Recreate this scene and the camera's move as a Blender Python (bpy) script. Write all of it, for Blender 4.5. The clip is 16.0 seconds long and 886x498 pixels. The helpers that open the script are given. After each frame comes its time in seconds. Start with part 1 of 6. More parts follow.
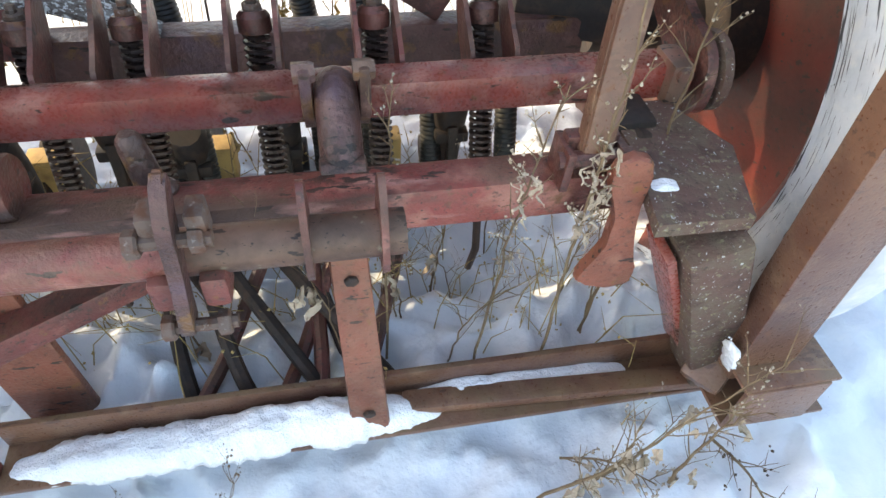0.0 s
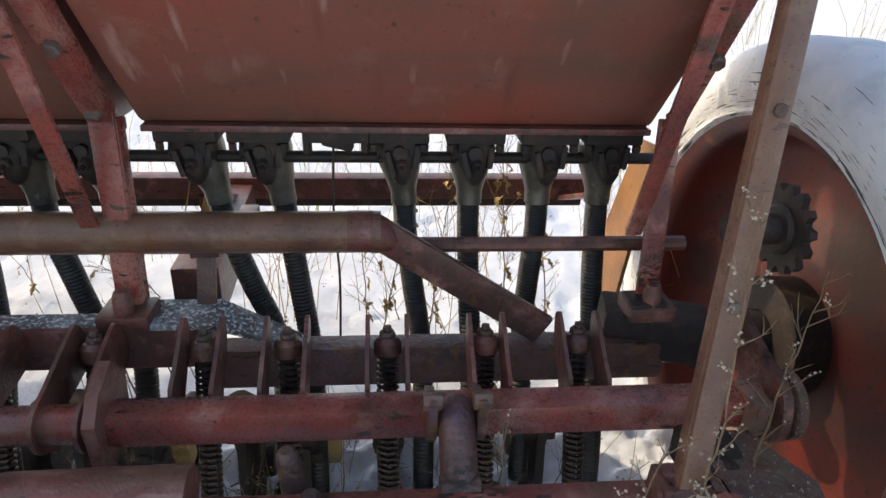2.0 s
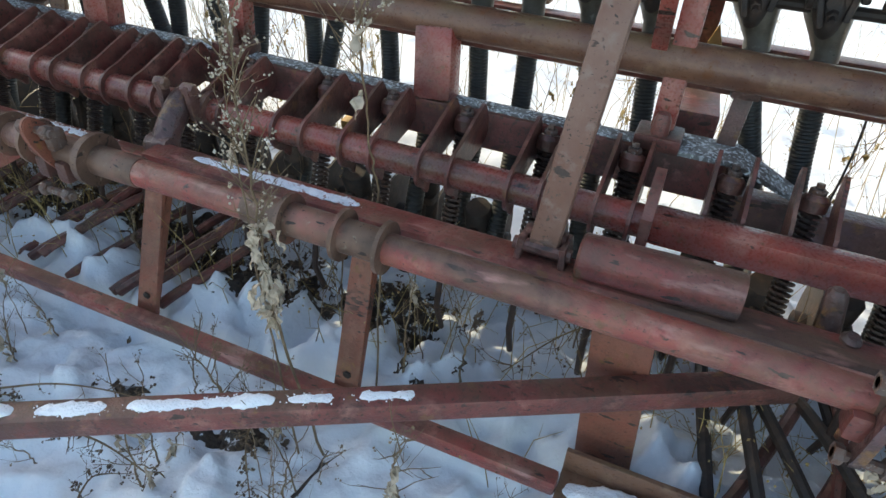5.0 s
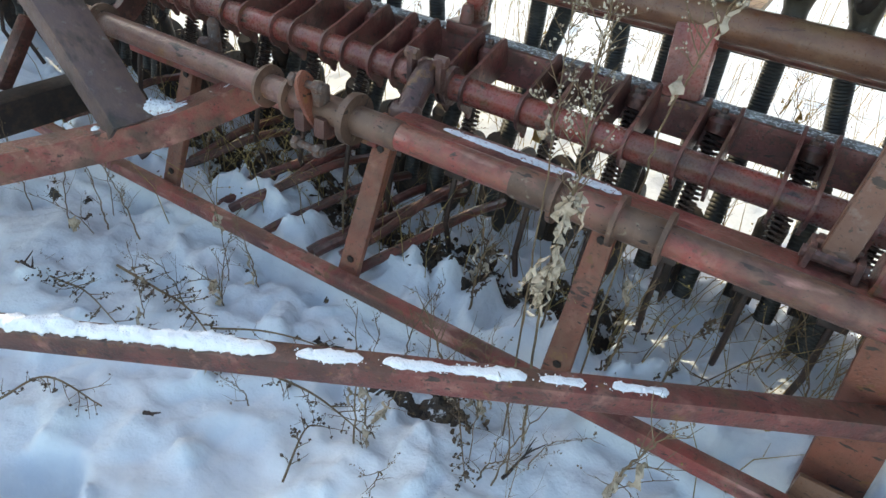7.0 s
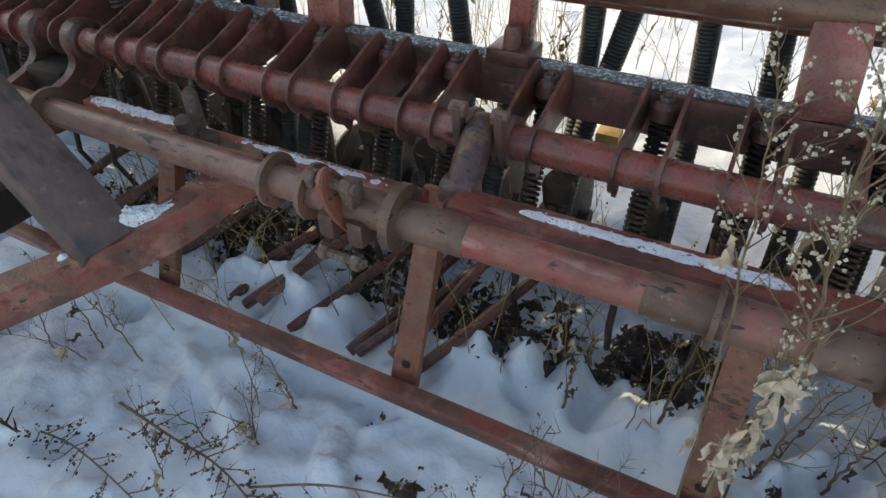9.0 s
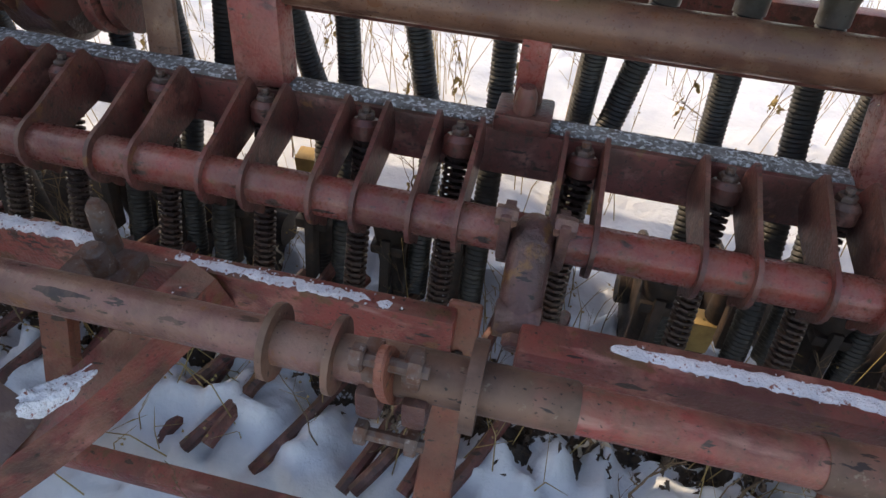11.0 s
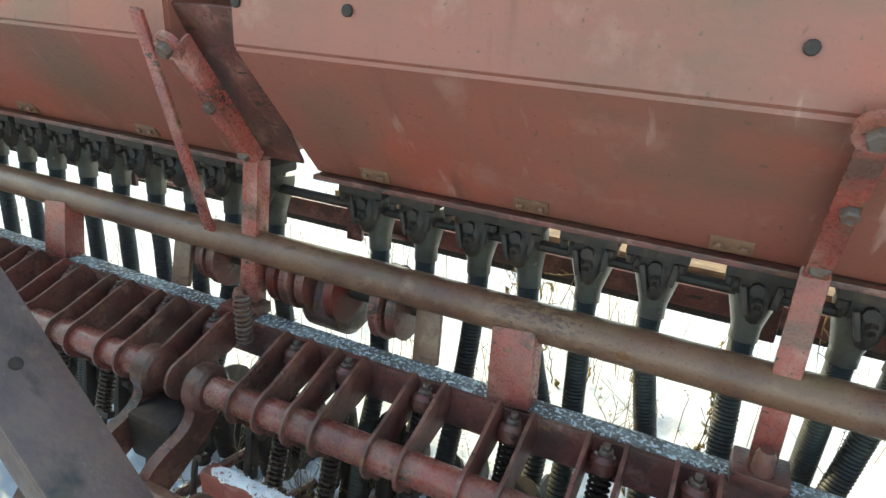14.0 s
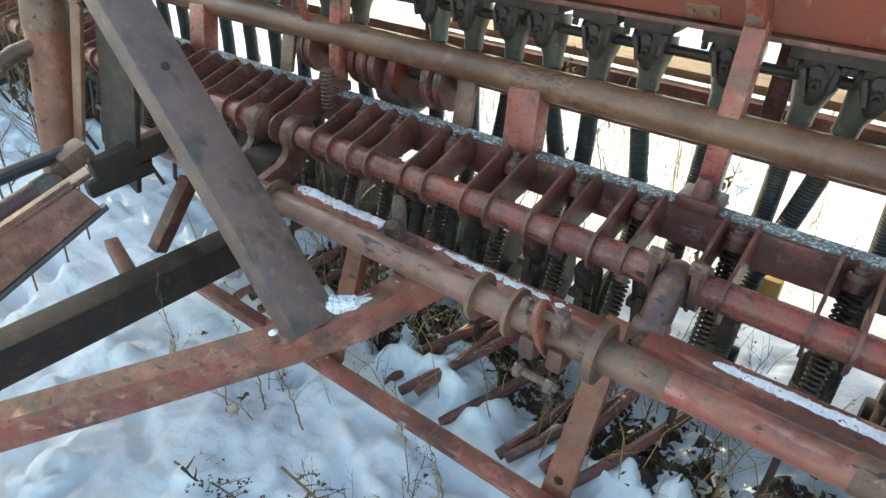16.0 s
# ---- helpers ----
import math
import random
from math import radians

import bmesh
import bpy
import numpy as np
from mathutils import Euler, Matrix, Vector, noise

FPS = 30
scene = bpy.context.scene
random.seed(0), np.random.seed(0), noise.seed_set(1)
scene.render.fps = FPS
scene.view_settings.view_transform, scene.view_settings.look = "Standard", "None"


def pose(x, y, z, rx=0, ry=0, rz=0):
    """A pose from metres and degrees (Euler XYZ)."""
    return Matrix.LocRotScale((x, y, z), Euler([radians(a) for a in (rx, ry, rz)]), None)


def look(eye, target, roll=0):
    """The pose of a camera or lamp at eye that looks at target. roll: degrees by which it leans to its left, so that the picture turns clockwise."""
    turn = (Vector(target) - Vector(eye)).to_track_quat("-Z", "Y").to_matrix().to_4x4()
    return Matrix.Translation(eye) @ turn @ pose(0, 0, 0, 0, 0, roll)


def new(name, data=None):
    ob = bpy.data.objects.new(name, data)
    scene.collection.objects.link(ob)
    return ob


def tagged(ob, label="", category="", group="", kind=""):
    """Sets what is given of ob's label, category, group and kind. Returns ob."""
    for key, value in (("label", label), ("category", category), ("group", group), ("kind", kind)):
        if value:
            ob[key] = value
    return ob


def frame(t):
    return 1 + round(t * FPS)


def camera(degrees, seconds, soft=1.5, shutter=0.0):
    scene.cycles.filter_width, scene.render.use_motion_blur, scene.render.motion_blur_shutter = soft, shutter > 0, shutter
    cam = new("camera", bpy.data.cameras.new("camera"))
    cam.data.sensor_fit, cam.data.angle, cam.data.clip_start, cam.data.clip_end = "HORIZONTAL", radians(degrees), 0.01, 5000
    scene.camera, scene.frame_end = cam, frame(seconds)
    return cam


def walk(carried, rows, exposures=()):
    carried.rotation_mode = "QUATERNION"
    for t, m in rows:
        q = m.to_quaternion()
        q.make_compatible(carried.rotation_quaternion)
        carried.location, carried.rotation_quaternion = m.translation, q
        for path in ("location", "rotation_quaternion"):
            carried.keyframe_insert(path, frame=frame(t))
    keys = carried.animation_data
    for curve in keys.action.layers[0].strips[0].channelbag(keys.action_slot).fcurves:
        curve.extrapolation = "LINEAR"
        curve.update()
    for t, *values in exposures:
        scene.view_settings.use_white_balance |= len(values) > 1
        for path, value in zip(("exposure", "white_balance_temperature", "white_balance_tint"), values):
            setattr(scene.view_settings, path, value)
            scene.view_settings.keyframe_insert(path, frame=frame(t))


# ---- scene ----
cam = camera(70.1, 16.0)
PATH = [
    (0, (0.007, 0.099, 1.271), (0.322, 1.421, -0.197), 3.93),
    (0.5, (0.001, 0.101, 1.31), (0.321, 1.581, 0.004), 3.11),
    (1, (-0.024, 0.096, 1.362), (0.264, 1.747, 0.271), 2.74),
    (1.5, (-0.03, 0.089, 1.4), (0.226, 1.844, 0.475), 1.78),
    (2, (-0.071, 0.068, 1.423), (0.106, 1.861, 0.555), 2.04),
    (2.5, (-0.181, 0.035, 1.442), (-0.206, 1.817, 0.533), 2.91),
    (3, (-0.281, -0.01, 1.427), (-0.526, 1.734, 0.479), 2.63),
    (3.5, (-0.34, -0.04, 1.422), (-0.699, 1.669, 0.447), 3.00),
    (4, (-0.377, -0.069, 1.407), (-0.873, 1.552, 0.346), 2.41),
    (4.2, (-0.385, -0.077, 1.402), (-0.924, 1.502, 0.299), 2.20),
    (6.3, (-0.58, -0.205, 1.293), (-1.289, 1.219, 0.081), 5.93),
    (6.5, (-0.621, -0.228, 1.293), (-1.361, 1.186, 0.088), 6.60),
    (7, (-0.686, -0.269, 1.3), (-1.452, 1.158, 0.128), 7.00),
    (7.5, (-0.765, -0.23, 1.302), (-1.599, 1.132, 0.098), 4.74),
    (8, (-0.871, -0.145, 1.283), (-1.661, 1.19, 0.021), 4.21),
    (8.5, (-0.953, -0.083, 1.295), (-1.773, 1.212, 0.011), 1.57),
    (9, (-0.958, -0.021, 1.302), (-1.701, 1.348, 0.046), -1.08),
    (9.2, (-0.971, 0.014, 1.321), (-1.63, 1.431, 0.074), -1.34),
    (11.3, (-1.341, 0.163, 1.319), (-1.587, 1.641, -0.005), 4.95),
    (11.5, (-1.362, 0.153, 1.317), (-1.625, 1.649, 0.016), 5.30),
    (12, (-1.387, 0.14, 1.319), (-1.736, 1.666, 0.075), 4.92),
    (12.5, (-1.421, 0.128, 1.37), (-1.94, 1.69, 0.233), 3.49),
    (13, (-1.431, 0.119, 1.399), (-2.064, 1.721, 0.384), 2.94),
    (13.5, (-1.438, 0.105, 1.445), (-2.123, 1.758, 0.551), 3.58),
    (14, (-1.453, 0.083, 1.494), (-2.229, 1.77, 0.751), 3.67),
    (14.5, (-1.477, 0.056, 1.512), (-2.332, 1.712, 0.788), 4.06),
    (15, (-1.45, -0.01, 1.47), (-2.427, 1.564, 0.716), 4.78),
    (15.5, (-1.291, -0.092, 1.443), (-2.438, 1.321, 0.614), 5.03),
    (16, (-1.095, -0.135, 1.405), (-2.113, 1.217, 0.338), 2.07),
]
EXPOSURE = [(0.0, 2.27, 7600, 9), (0.5, 2.3, 7600, 7), (1.0, 1.37, 7500, 6), (1.5, 1.22, 7350, 9), (2.0, 1.2, 7150, 12), (3.0, 1.28, 7000, 7), (4.2, 1.4, 6850, 4), (6.5, 1.76, 7150, 3), (7.5, 1.65, 7150, 3), (8.5, 1.55, 7250, 4), (9.0, 1.33, 7350, 6), (11.5, 1.32, 7500, 17), (12.0, 1.32, 7500, 16), (12.5, 1.5, 7400, 11), (13.0, 1.75, 7150, 3), (13.5, 2.03, 7100, -3), (14.5, 2.08, 7100, -9), (15.5, 2.24, 7250, -9), (16.0, 2.2, 7350, -4)]
walk(cam, [(t, look(eye, target, roll)) for t, eye, target, roll in PATH], EXPOSURE)

# ---- world, sun ----
world = bpy.data.worlds.new("winter_sky")
scene.world = world
world.use_nodes = True
wn = world.node_tree.nodes
sky = wn.new("ShaderNodeTexSky")
sky.sky_type, sky.sun_disc = "NISHITA", False
SUN_AZ, SUN_EL = 66.0, 30.0      # degrees left of +y, and above the horizon
sky.sun_elevation, sky.sun_rotation = radians(SUN_EL), radians(-SUN_AZ)
sky.ozone_density, sky.dust_density, sky.air_density = 0.4, 1.6, 1.0
wn["Background"].inputs["Strength"].default_value = 0.15
world.node_tree.links.new(sky.outputs[0], wn["Background"].inputs["Color"])
sun = new("sun", bpy.data.lights.new("sun", "SUN"))
sun.data.energy, sun.data.angle, sun.data.color = 1.25, radians(0.6), (1.0, 0.85, 0.62)
sv = Vector((-math.sin(radians(SUN_AZ)) * math.cos(radians(SUN_EL)), math.cos(radians(SUN_AZ)) * math.cos(radians(SUN_EL)), math.sin(radians(SUN_EL))))
sun.matrix_world = look(sv * 20, (0, 0, 0))


# ---- materials ----
def mat(name, layers, rough=0.6, metal=0.0, bump=0.15, bump_scale=120.0, rough_var=0.15, vary=0.0, sss=0.0, top=None, wear=None, pits=None, streaks=()):
    """layers: base colour, then (colour, noise scale, low, high, detail) laid over it."""
    m = bpy.data.materials.new(name)
    m.use_nodes = True
    nt = m.node_tree
    n, l = nt.nodes, nt.links
    bsdf = n["Principled BSDF"]
    co = n.new("ShaderNodeTexCoord")
    geo = n.new("ShaderNodeNewGeometry")
    src = geo.outputs["Position"]
    col = n.new("ShaderNodeRGB")
    col.outputs[0].default_value = (*layers[0], 1)
    out = col.outputs[0]
    masks = []
    for i, (c, scale, lo, hi, detail) in enumerate(layers[1:]):
        tex = n.new("ShaderNodeTexNoise")
        tex.noise_dimensions = "4D"
        tex.inputs["W"].default_value = i * 3.7 + len(name)
        tex.inputs["Scale"].default_value, tex.inputs["Detail"].default_value = scale, detail
        tex.inputs["Roughness"].default_value = 0.62
        l.new(src, tex.inputs["Vector"])
        ramp = n.new("ShaderNodeMapRange")
        ramp.inputs["From Min"].default_value, ramp.inputs["From Max"].default_value = lo, hi
        l.new(tex.outputs["Fac"], ramp.inputs["Value"])
        mix = n.new("ShaderNodeMix")
        mix.data_type = "RGBA"
        mix.inputs["B"].default_value = (*c, 1)
        mixb = [s for s in mix.inputs if s.type == "RGBA"]
        mixb[1].default_value = (*c, 1)
        l.new(ramp.outputs[0], mix.inputs[0])
        l.new(out, mixb[0])
        out = [s for s in mix.outputs if s.type == "RGBA"][0]
        masks.append(ramp.outputs[0])
    def over(colour, mask, below):
        mix = n.new("ShaderNodeMix")
        mix.data_type = "RGBA"
        ends = [s for s in mix.inputs if s.type == "RGBA"]
        ends[1].default_value = (*colour, 1)
        l.new(mask, mix.inputs[0])
        l.new(below, ends[0])
        return [s for s in mix.outputs if s.type == "RGBA"][0]

    def ranged(value, lo, hi, to=1.0):
        r = n.new("ShaderNodeMapRange")
        r.inputs["From Min"].default_value, r.inputs["From Max"].default_value, r.inputs["To Max"].default_value = lo, hi, to
        l.new(value, r.inputs["Value"])
        return r.outputs[0]

    def grain(scale, w, stretch=None):
        tex = n.new("ShaderNodeTexNoise")
        tex.noise_dimensions = "4D"
        tex.inputs["W"].default_value = w
        tex.inputs["Scale"].default_value, tex.inputs["Detail"].default_value = scale, 6
        l.new(src, tex.inputs["Vector"])
        if stretch:
            mp = n.new("ShaderNodeMapping")
            mp.inputs["Scale"].default_value = stretch
            l.new(src, mp.inputs["Vector"])
            l.new(mp.outputs[0], tex.inputs["Vector"])
        return tex.outputs["Fac"]

    def times(a, c):
        mm = n.new("ShaderNodeMath")
        mm.operation = "MULTIPLY"
        l.new(a, mm.inputs[0])
        l.new(c, mm.inputs[1])
        return mm.outputs[0]

    for k, (colour, scale, stretch, lo, hi) in enumerate(streaks):      # long stains
        out = over(colour, ranged(grain(scale, 71 + 9 * k, stretch), lo, hi), out)
    if top:      # dirt settled on faces that look up: colour, amount
        sep = n.new("ShaderNodeSeparateXYZ")
        l.new(geo.outputs["Normal"], sep.inputs[0])
        out = over(top[0], times(ranged(sep.outputs["Z"], 0.35, 0.9, top[1]), ranged(grain(13, 41), 0.44, 0.62)), out)
    if pits:     # crisp dark chips, a little longer along the bars
        out = over(pits, ranged(grain(75, 55, (0.28, 1, 1)), 0.640, 0.655), out)
        out = over(pits, ranged(grain(42, 59, (0.35, 1, 1)), 0.695, 0.705), out)
        out = over(pits, ranged(grain(260, 57, (0.7, 1, 1)), 0.645, 0.67), out)
        out = over(pits, times(ranged(grain(130, 53, (0.45, 1, 1)), 0.50, 0.53), ranged(grain(7, 51, (0.6, 1, 1)), 0.585, 0.66)), out)
    if wear:     # paint rubbed off the outer edges
        out = over(wear, times(ranged(geo.outputs["Pointiness"], 0.54, 0.64, 0.6), ranged(grain(38, 63), 0.40, 0.58)), out)
    if vary:
        info = n.new("ShaderNodeObjectInfo")
        hsv = n.new("ShaderNodeHueSaturation")
        rng = n.new("ShaderNodeMapRange")
        rng.inputs["To Min"].default_value, rng.inputs["To Max"].default_value = 1 - vary, 1 + vary
        l.new(info.outputs["Random"], rng.inputs["Value"])
        l.new(rng.outputs[0], hsv.inputs["Value"])
        l.new(out, hsv.inputs["Color"])
        out = hsv.outputs[0]
    l.new(out, bsdf.inputs["Base Color"])
    fine = n.new("ShaderNodeTexNoise")
    fine.inputs["Scale"].default_value, fine.inputs["Detail"].default_value = bump_scale, 5
    l.new(src, fine.inputs["Vector"])
    rr = n.new("ShaderNodeMapRange")
    rr.inputs["To Min"].default_value, rr.inputs["To Max"].default_value = max(0.05, rough - rough_var), min(1, rough + rough_var)
    l.new(fine.outputs["Fac"], rr.inputs["Value"])
    l.new(rr.outputs[0], bsdf.inputs["Roughness"])
    bsdf.inputs["Metallic"].default_value = metal
    height = fine.outputs["Fac"]
    if masks:
        add = n.new("ShaderNodeMath")
        add.operation = "MULTIPLY_ADD"
        add.inputs[1].default_value = -0.6
        l.new(masks[0], add.inputs[0])
        l.new(height, add.inputs[2])
        height = add.outputs[0]
    bn = n.new("ShaderNodeBump")
    bn.inputs["Strength"].default_value, bn.inputs["Distance"].default_value = bump, 0.004
    l.new(height, bn.inputs["Height"])
    l.new(bn.outputs[0], bsdf.inputs["Normal"])
    if sss:
        bsdf.inputs["Subsurface Weight"].default_value = sss
        bsdf.inputs["Subsurface Radius"].default_value = (0.02, 0.03, 0.04)
        bsdf.inputs["Subsurface Scale"].default_value = 0.3
    return m


RUST = (0.10, 0.045, 0.026)
DARK_RUST = (0.045, 0.026, 0.02)
CHIP = (0.028, 0.018, 0.015)
OLIVE = (0.115, 0.082, 0.048)
WORN = (0.22, 0.125, 0.080)
RED = mat("faded_red_paint", [(0.30, 0.066, 0.050), ((0.130, 0.034, 0.032), 6, 0.46, 0.64, 7), ((0.46, 0.215, 0.170), 14, 0.52, 0.70, 10), ((0.165, 0.075, 0.078), 10, 0.57, 0.70, 7), ((0.170, 0.060, 0.046), 120, 0.58, 0.72, 7), ((0.145, 0.064, 0.030), 30, 0.60, 0.645, 10)], 0.29, bump=0.18, bump_scale=220, rough_var=0.16, vary=0.10, top=(OLIVE, 0.22), pits=CHIP, wear=WORN, streaks=(((0.10, 0.048, 0.036), 16, (0.22, 1, 1), 0.56, 0.66),))
DULL_RED = mat("dirty_red_paint", [(0.265, 0.058, 0.046), ((0.110, 0.036, 0.032), 6, 0.44, 0.60, 7), ((0.42, 0.190, 0.145), 16, 0.52, 0.69, 10), ((0.110, 0.050, 0.034), 120, 0.55, 0.67, 7), ((0.155, 0.070, 0.032), 26, 0.58, 0.63, 10)], 0.38, bump=0.4, bump_scale=220, rough_var=0.2, vary=0.08, top=(OLIVE, 0.55), pits=CHIP, wear=WORN, streaks=(((0.085, 0.045, 0.034), 14, (0.20, 1, 1), 0.55, 0.64), ((0.40, 0.20, 0.17), 34, (0.25, 1, 1), 0.60, 0.68)))
RED_RUST = mat("rusted_red_paint", [(0.165, 0.045, 0.037), ((0.072, 0.030, 0.024), 9, 0.42, 0.58, 8), ((0.30, 0.140, 0.110), 24, 0.53, 0.70, 10), ((0.052, 0.030, 0.024), 120, 0.53, 0.65, 7), ((0.165, 0.074, 0.030), 33, 0.60, 0.65, 9)], 0.40, bump=0.28, bump_scale=240, rough_var=0.2, vary=0.16, top=(OLIVE, 0.45), pits=CHIP, wear=(0.20, 0.10, 0.075))
PIPE = mat("rubbed_rusty_pipe", [(0.185, 0.094, 0.058), ((0.105, 0.048, 0.034), 7, 0.45, 0.62, 8), ((0.25, 0.155, 0.098), 22, 0.55, 0.74, 8), ((0.11, 0.060, 0.040), 140, 0.57, 0.68, 6), ((0.15, 0.060, 0.026), 28, 0.61, 0.66, 9)], 0.32, bump=0.22, bump_scale=220, rough_var=0.16, vary=0.06, top=((0.165, 0.115, 0.062), 0.7), pits=(0.10, 0.052, 0.036), wear=WORN)
MAUVE = mat("worn_mauve_shaft", [(0.215, 0.105, 0.088), ((0.120, 0.058, 0.048), 8, 0.44, 0.60, 8), ((0.27, 0.165, 0.125), 18, 0.55, 0.72, 8), ((0.19, 0.085, 0.035), 26, 0.60, 0.65, 9), ((0.10, 0.058, 0.048), 130, 0.57, 0.68, 7)], 0.36, bump=0.35, bump_scale=200, rough_var=0.18, top=((0.20, 0.135, 0.085), 0.7), pits=CHIP, wear=WORN)
STRAP = mat("dotted_rusty_strap", [(0.185, 0.105, 0.078), ((0.145, 0.064, 0.042), 7, 0.42, 0.60, 6), ((0.215, 0.155, 0.13), 40, 0.55, 0.7, 8), ((0.07, 0.045, 0.035), 95, 0.60, 0.64, 7)], 0.55, bump=0.3, pits=CHIP, wear=WORN)
GREY = mat("worn_grey_brown_steel", [(0.170, 0.098, 0.068), ((0.090, 0.052, 0.036), 14, 0.43, 0.60, 7), ((0.24, 0.092, 0.070), 9, 0.56, 0.68, 6), ((0.26, 0.225, 0.16), 60, 0.60, 0.7, 8)], 0.5, metal=0.1, vary=0.08, top=(OLIVE, 0.4), pits=CHIP)
BEAM = mat("bleached_brown_channel", [(0.135, 0.090, 0.082), ((0.080, 0.056, 0.056), 6, 0.42, 0.60, 7), ((0.185, 0.100, 0.076), 8, 0.55, 0.68, 6), ((0.20, 0.185, 0.17), 45, 0.60, 0.72, 8)], 0.46, metal=0.1, bump=0.3, wear=(0.27, 0.17, 0.10), streaks=(((0.055, 0.046, 0.042), 30, (0.5, 1, 0.5), 0.56, 0.66),))
LICHEN = mat("frosty_lichened_steel", [(0.115, 0.098, 0.088), ((0.24, 0.245, 0.235), 20, 0.44, 0.60, 8), ((0.075, 0.052, 0.040), 42, 0.56, 0.64, 8), ((0.56, 0.585, 0.59), 150, 0.52, 0.57, 7), ((0.045, 0.04, 0.035), 210, 0.60, 0.66, 7)], 0.85, bump=0.7)
MOSS = mat("olive_lichened_plate", [(0.115, 0.062, 0.048), ((0.120, 0.088, 0.060), 22, 0.45, 0.60, 8), ((0.075, 0.042, 0.034), 36, 0.55, 0.64, 8), ((0.19, 0.165, 0.095), 130, 0.58, 0.63, 8), ((0.055, 0.04, 0.03), 100, 0.60, 0.65, 8), ((0.48, 0.50, 0.48), 170, 0.615, 0.65, 8)], 0.8, bump=0.6)
LEG = mat("orange_rusted_leg", [(0.255, 0.082, 0.050), ((0.16, 0.058, 0.036), 9, 0.42, 0.60, 8), ((0.31, 0.14, 0.095), 20, 0.56, 0.72, 9), ((0.10, 0.045, 0.028), 110, 0.57, 0.66, 8), ((0.20, 0.088, 0.030), 30, 0.60, 0.65, 9)], 0.5, bump=0.4, bump_scale=200, vary=0.1, pits=CHIP, wear=WORN)
# ochre holds the orange of sunlight on a rusted plate
OCHRE = mat("sunlit_ochre_plate", [(0.30, 0.145, 0.052), ((0.22, 0.11, 0.045), 9, 0.45, 0.65, 7), ((0.12, 0.06, 0.03), 60, 0.62, 0.68, 7)], 0.5, bump=0.3)
BROWN = mat("dark_brown_casting", [(0.110, 0.052, 0.046), ((0.055, 0.032, 0.028), 14, 0.44, 0.60, 8), ((0.20, 0.110, 0.095), 30, 0.56, 0.70, 8), ((0.17, 0.085, 0.030), 22, 0.57, 0.63, 8), ((0.10, 0.060, 0.075), 11, 0.56, 0.66, 6)], 0.36, bump=0.6, bump_scale=150, pits=CHIP, wear=(0.24, 0.14, 0.09))
DARK = mat("dark_oily_cast_iron", [(0.026, 0.019, 0.016), ((0.062, 0.036, 0.024), 30, 0.48, 0.66, 6), ((0.018, 0.015, 0.014), 80, 0.55, 0.7, 5)], 0.65, metal=0.1, vary=0.15)
STEEL = mat("dark_spring_steel", [(0.040, 0.025, 0.021), ((0.085, 0.042, 0.026), 60, 0.52, 0.68, 6)], 0.5, metal=0.2, vary=0.1)
BOLT = mat("rusty_bolt_steel", [(0.115, 0.082, 0.068), (RUST, 80, 0.45, 0.6, 6), ((0.26, 0.23, 0.21), 120, 0.6, 0.68, 6)], 0.68, metal=0.05, vary=0.15)
RUBBER = mat("dusty_black_rubber", [(0.017, 0.017, 0.016), ((0.045, 0.042, 0.032), 30, 0.52, 0.72, 6)], 0.5, vary=0.1)
GALV = mat("dull_galvanised_sheet", [(0.14, 0.128, 0.105), ((0.085, 0.074, 0.056), 24, 0.45, 0.64, 7), ((0.28, 0.27, 0.23), 50, 0.60, 0.70, 7)], 0.34, metal=0.35, vary=0.15)
HOPPER = mat("sun_faded_red_sheet", [(0.270, 0.092, 0.068), ((0.33, 0.084, 0.058), 3.0, 0.50, 0.66, 4), ((0.155, 0.092, 0.064), 3.4, 0.48, 0.70, 6), ((0.34, 0.165, 0.130), 11, 0.57, 0.75, 8), ((0.11, 0.060, 0.040), 75, 0.63, 0.69, 8), ((0.17, 0.075, 0.05), 190, 0.60, 0.68, 6)], 0.34, bump=0.16, streaks=(((0.145, 0.090, 0.062), 6, (0.16, 1, 1), 0.52, 0.70), ((0.20, 0.070, 0.05), 22, (1, 0.14, 0.14), 0.57, 0.70), ((0.41, 0.22, 0.18), 30, (1, 0.2, 0.2), 0.63, 0.70)))
RIM = mat("weathered_red_rim", [(0.125, 0.018, 0.012), ((0.055, 0.018, 0.014), 5, 0.42, 0.60, 6), ((0.30, 0.095, 0.036), 6, 0.60, 0.72, 6), (DARK_RUST, 40, 0.62, 0.68, 8)], 0.48, pits=CHIP)
SNOW = mat("old_powder_snow", [(0.735, 0.770, 0.800), ((0.62, 0.665, 0.72), 7, 0.42, 0.66, 6), ((0.40, 0.35, 0.29), 75, 0.70, 0.74, 6)], 0.8, bump=0.9, bump_scale=55)
SUGAR = mat("sugary_thin_snow", [(0.86, 0.88, 0.91), ((0.70, 0.72, 0.76), 45, 0.45, 0.62, 6), ((0.30, 0.12, 0.095), 150, 0.575, 0.62, 8)], 0.8, bump=0.9, bump_scale=320)
ICE = mat("crusted_snow", [(0.90, 0.92, 0.94), ((0.80, 0.83, 0.87), 40, 0.5, 0.7, 4)], 0.8, bump=0.8, bump_scale=240)
SOIL = mat("dead_leaf_litter", [(0.052, 0.038, 0.029), ((0.085, 0.056, 0.034), 40, 0.48, 0.62, 8), ((0.018, 0.014, 0.011), 90, 0.52, 0.64, 8), ((0.60, 0.63, 0.66), 38, 0.55, 0.59, 8)], 0.9, bump=1.0, bump_scale=90)
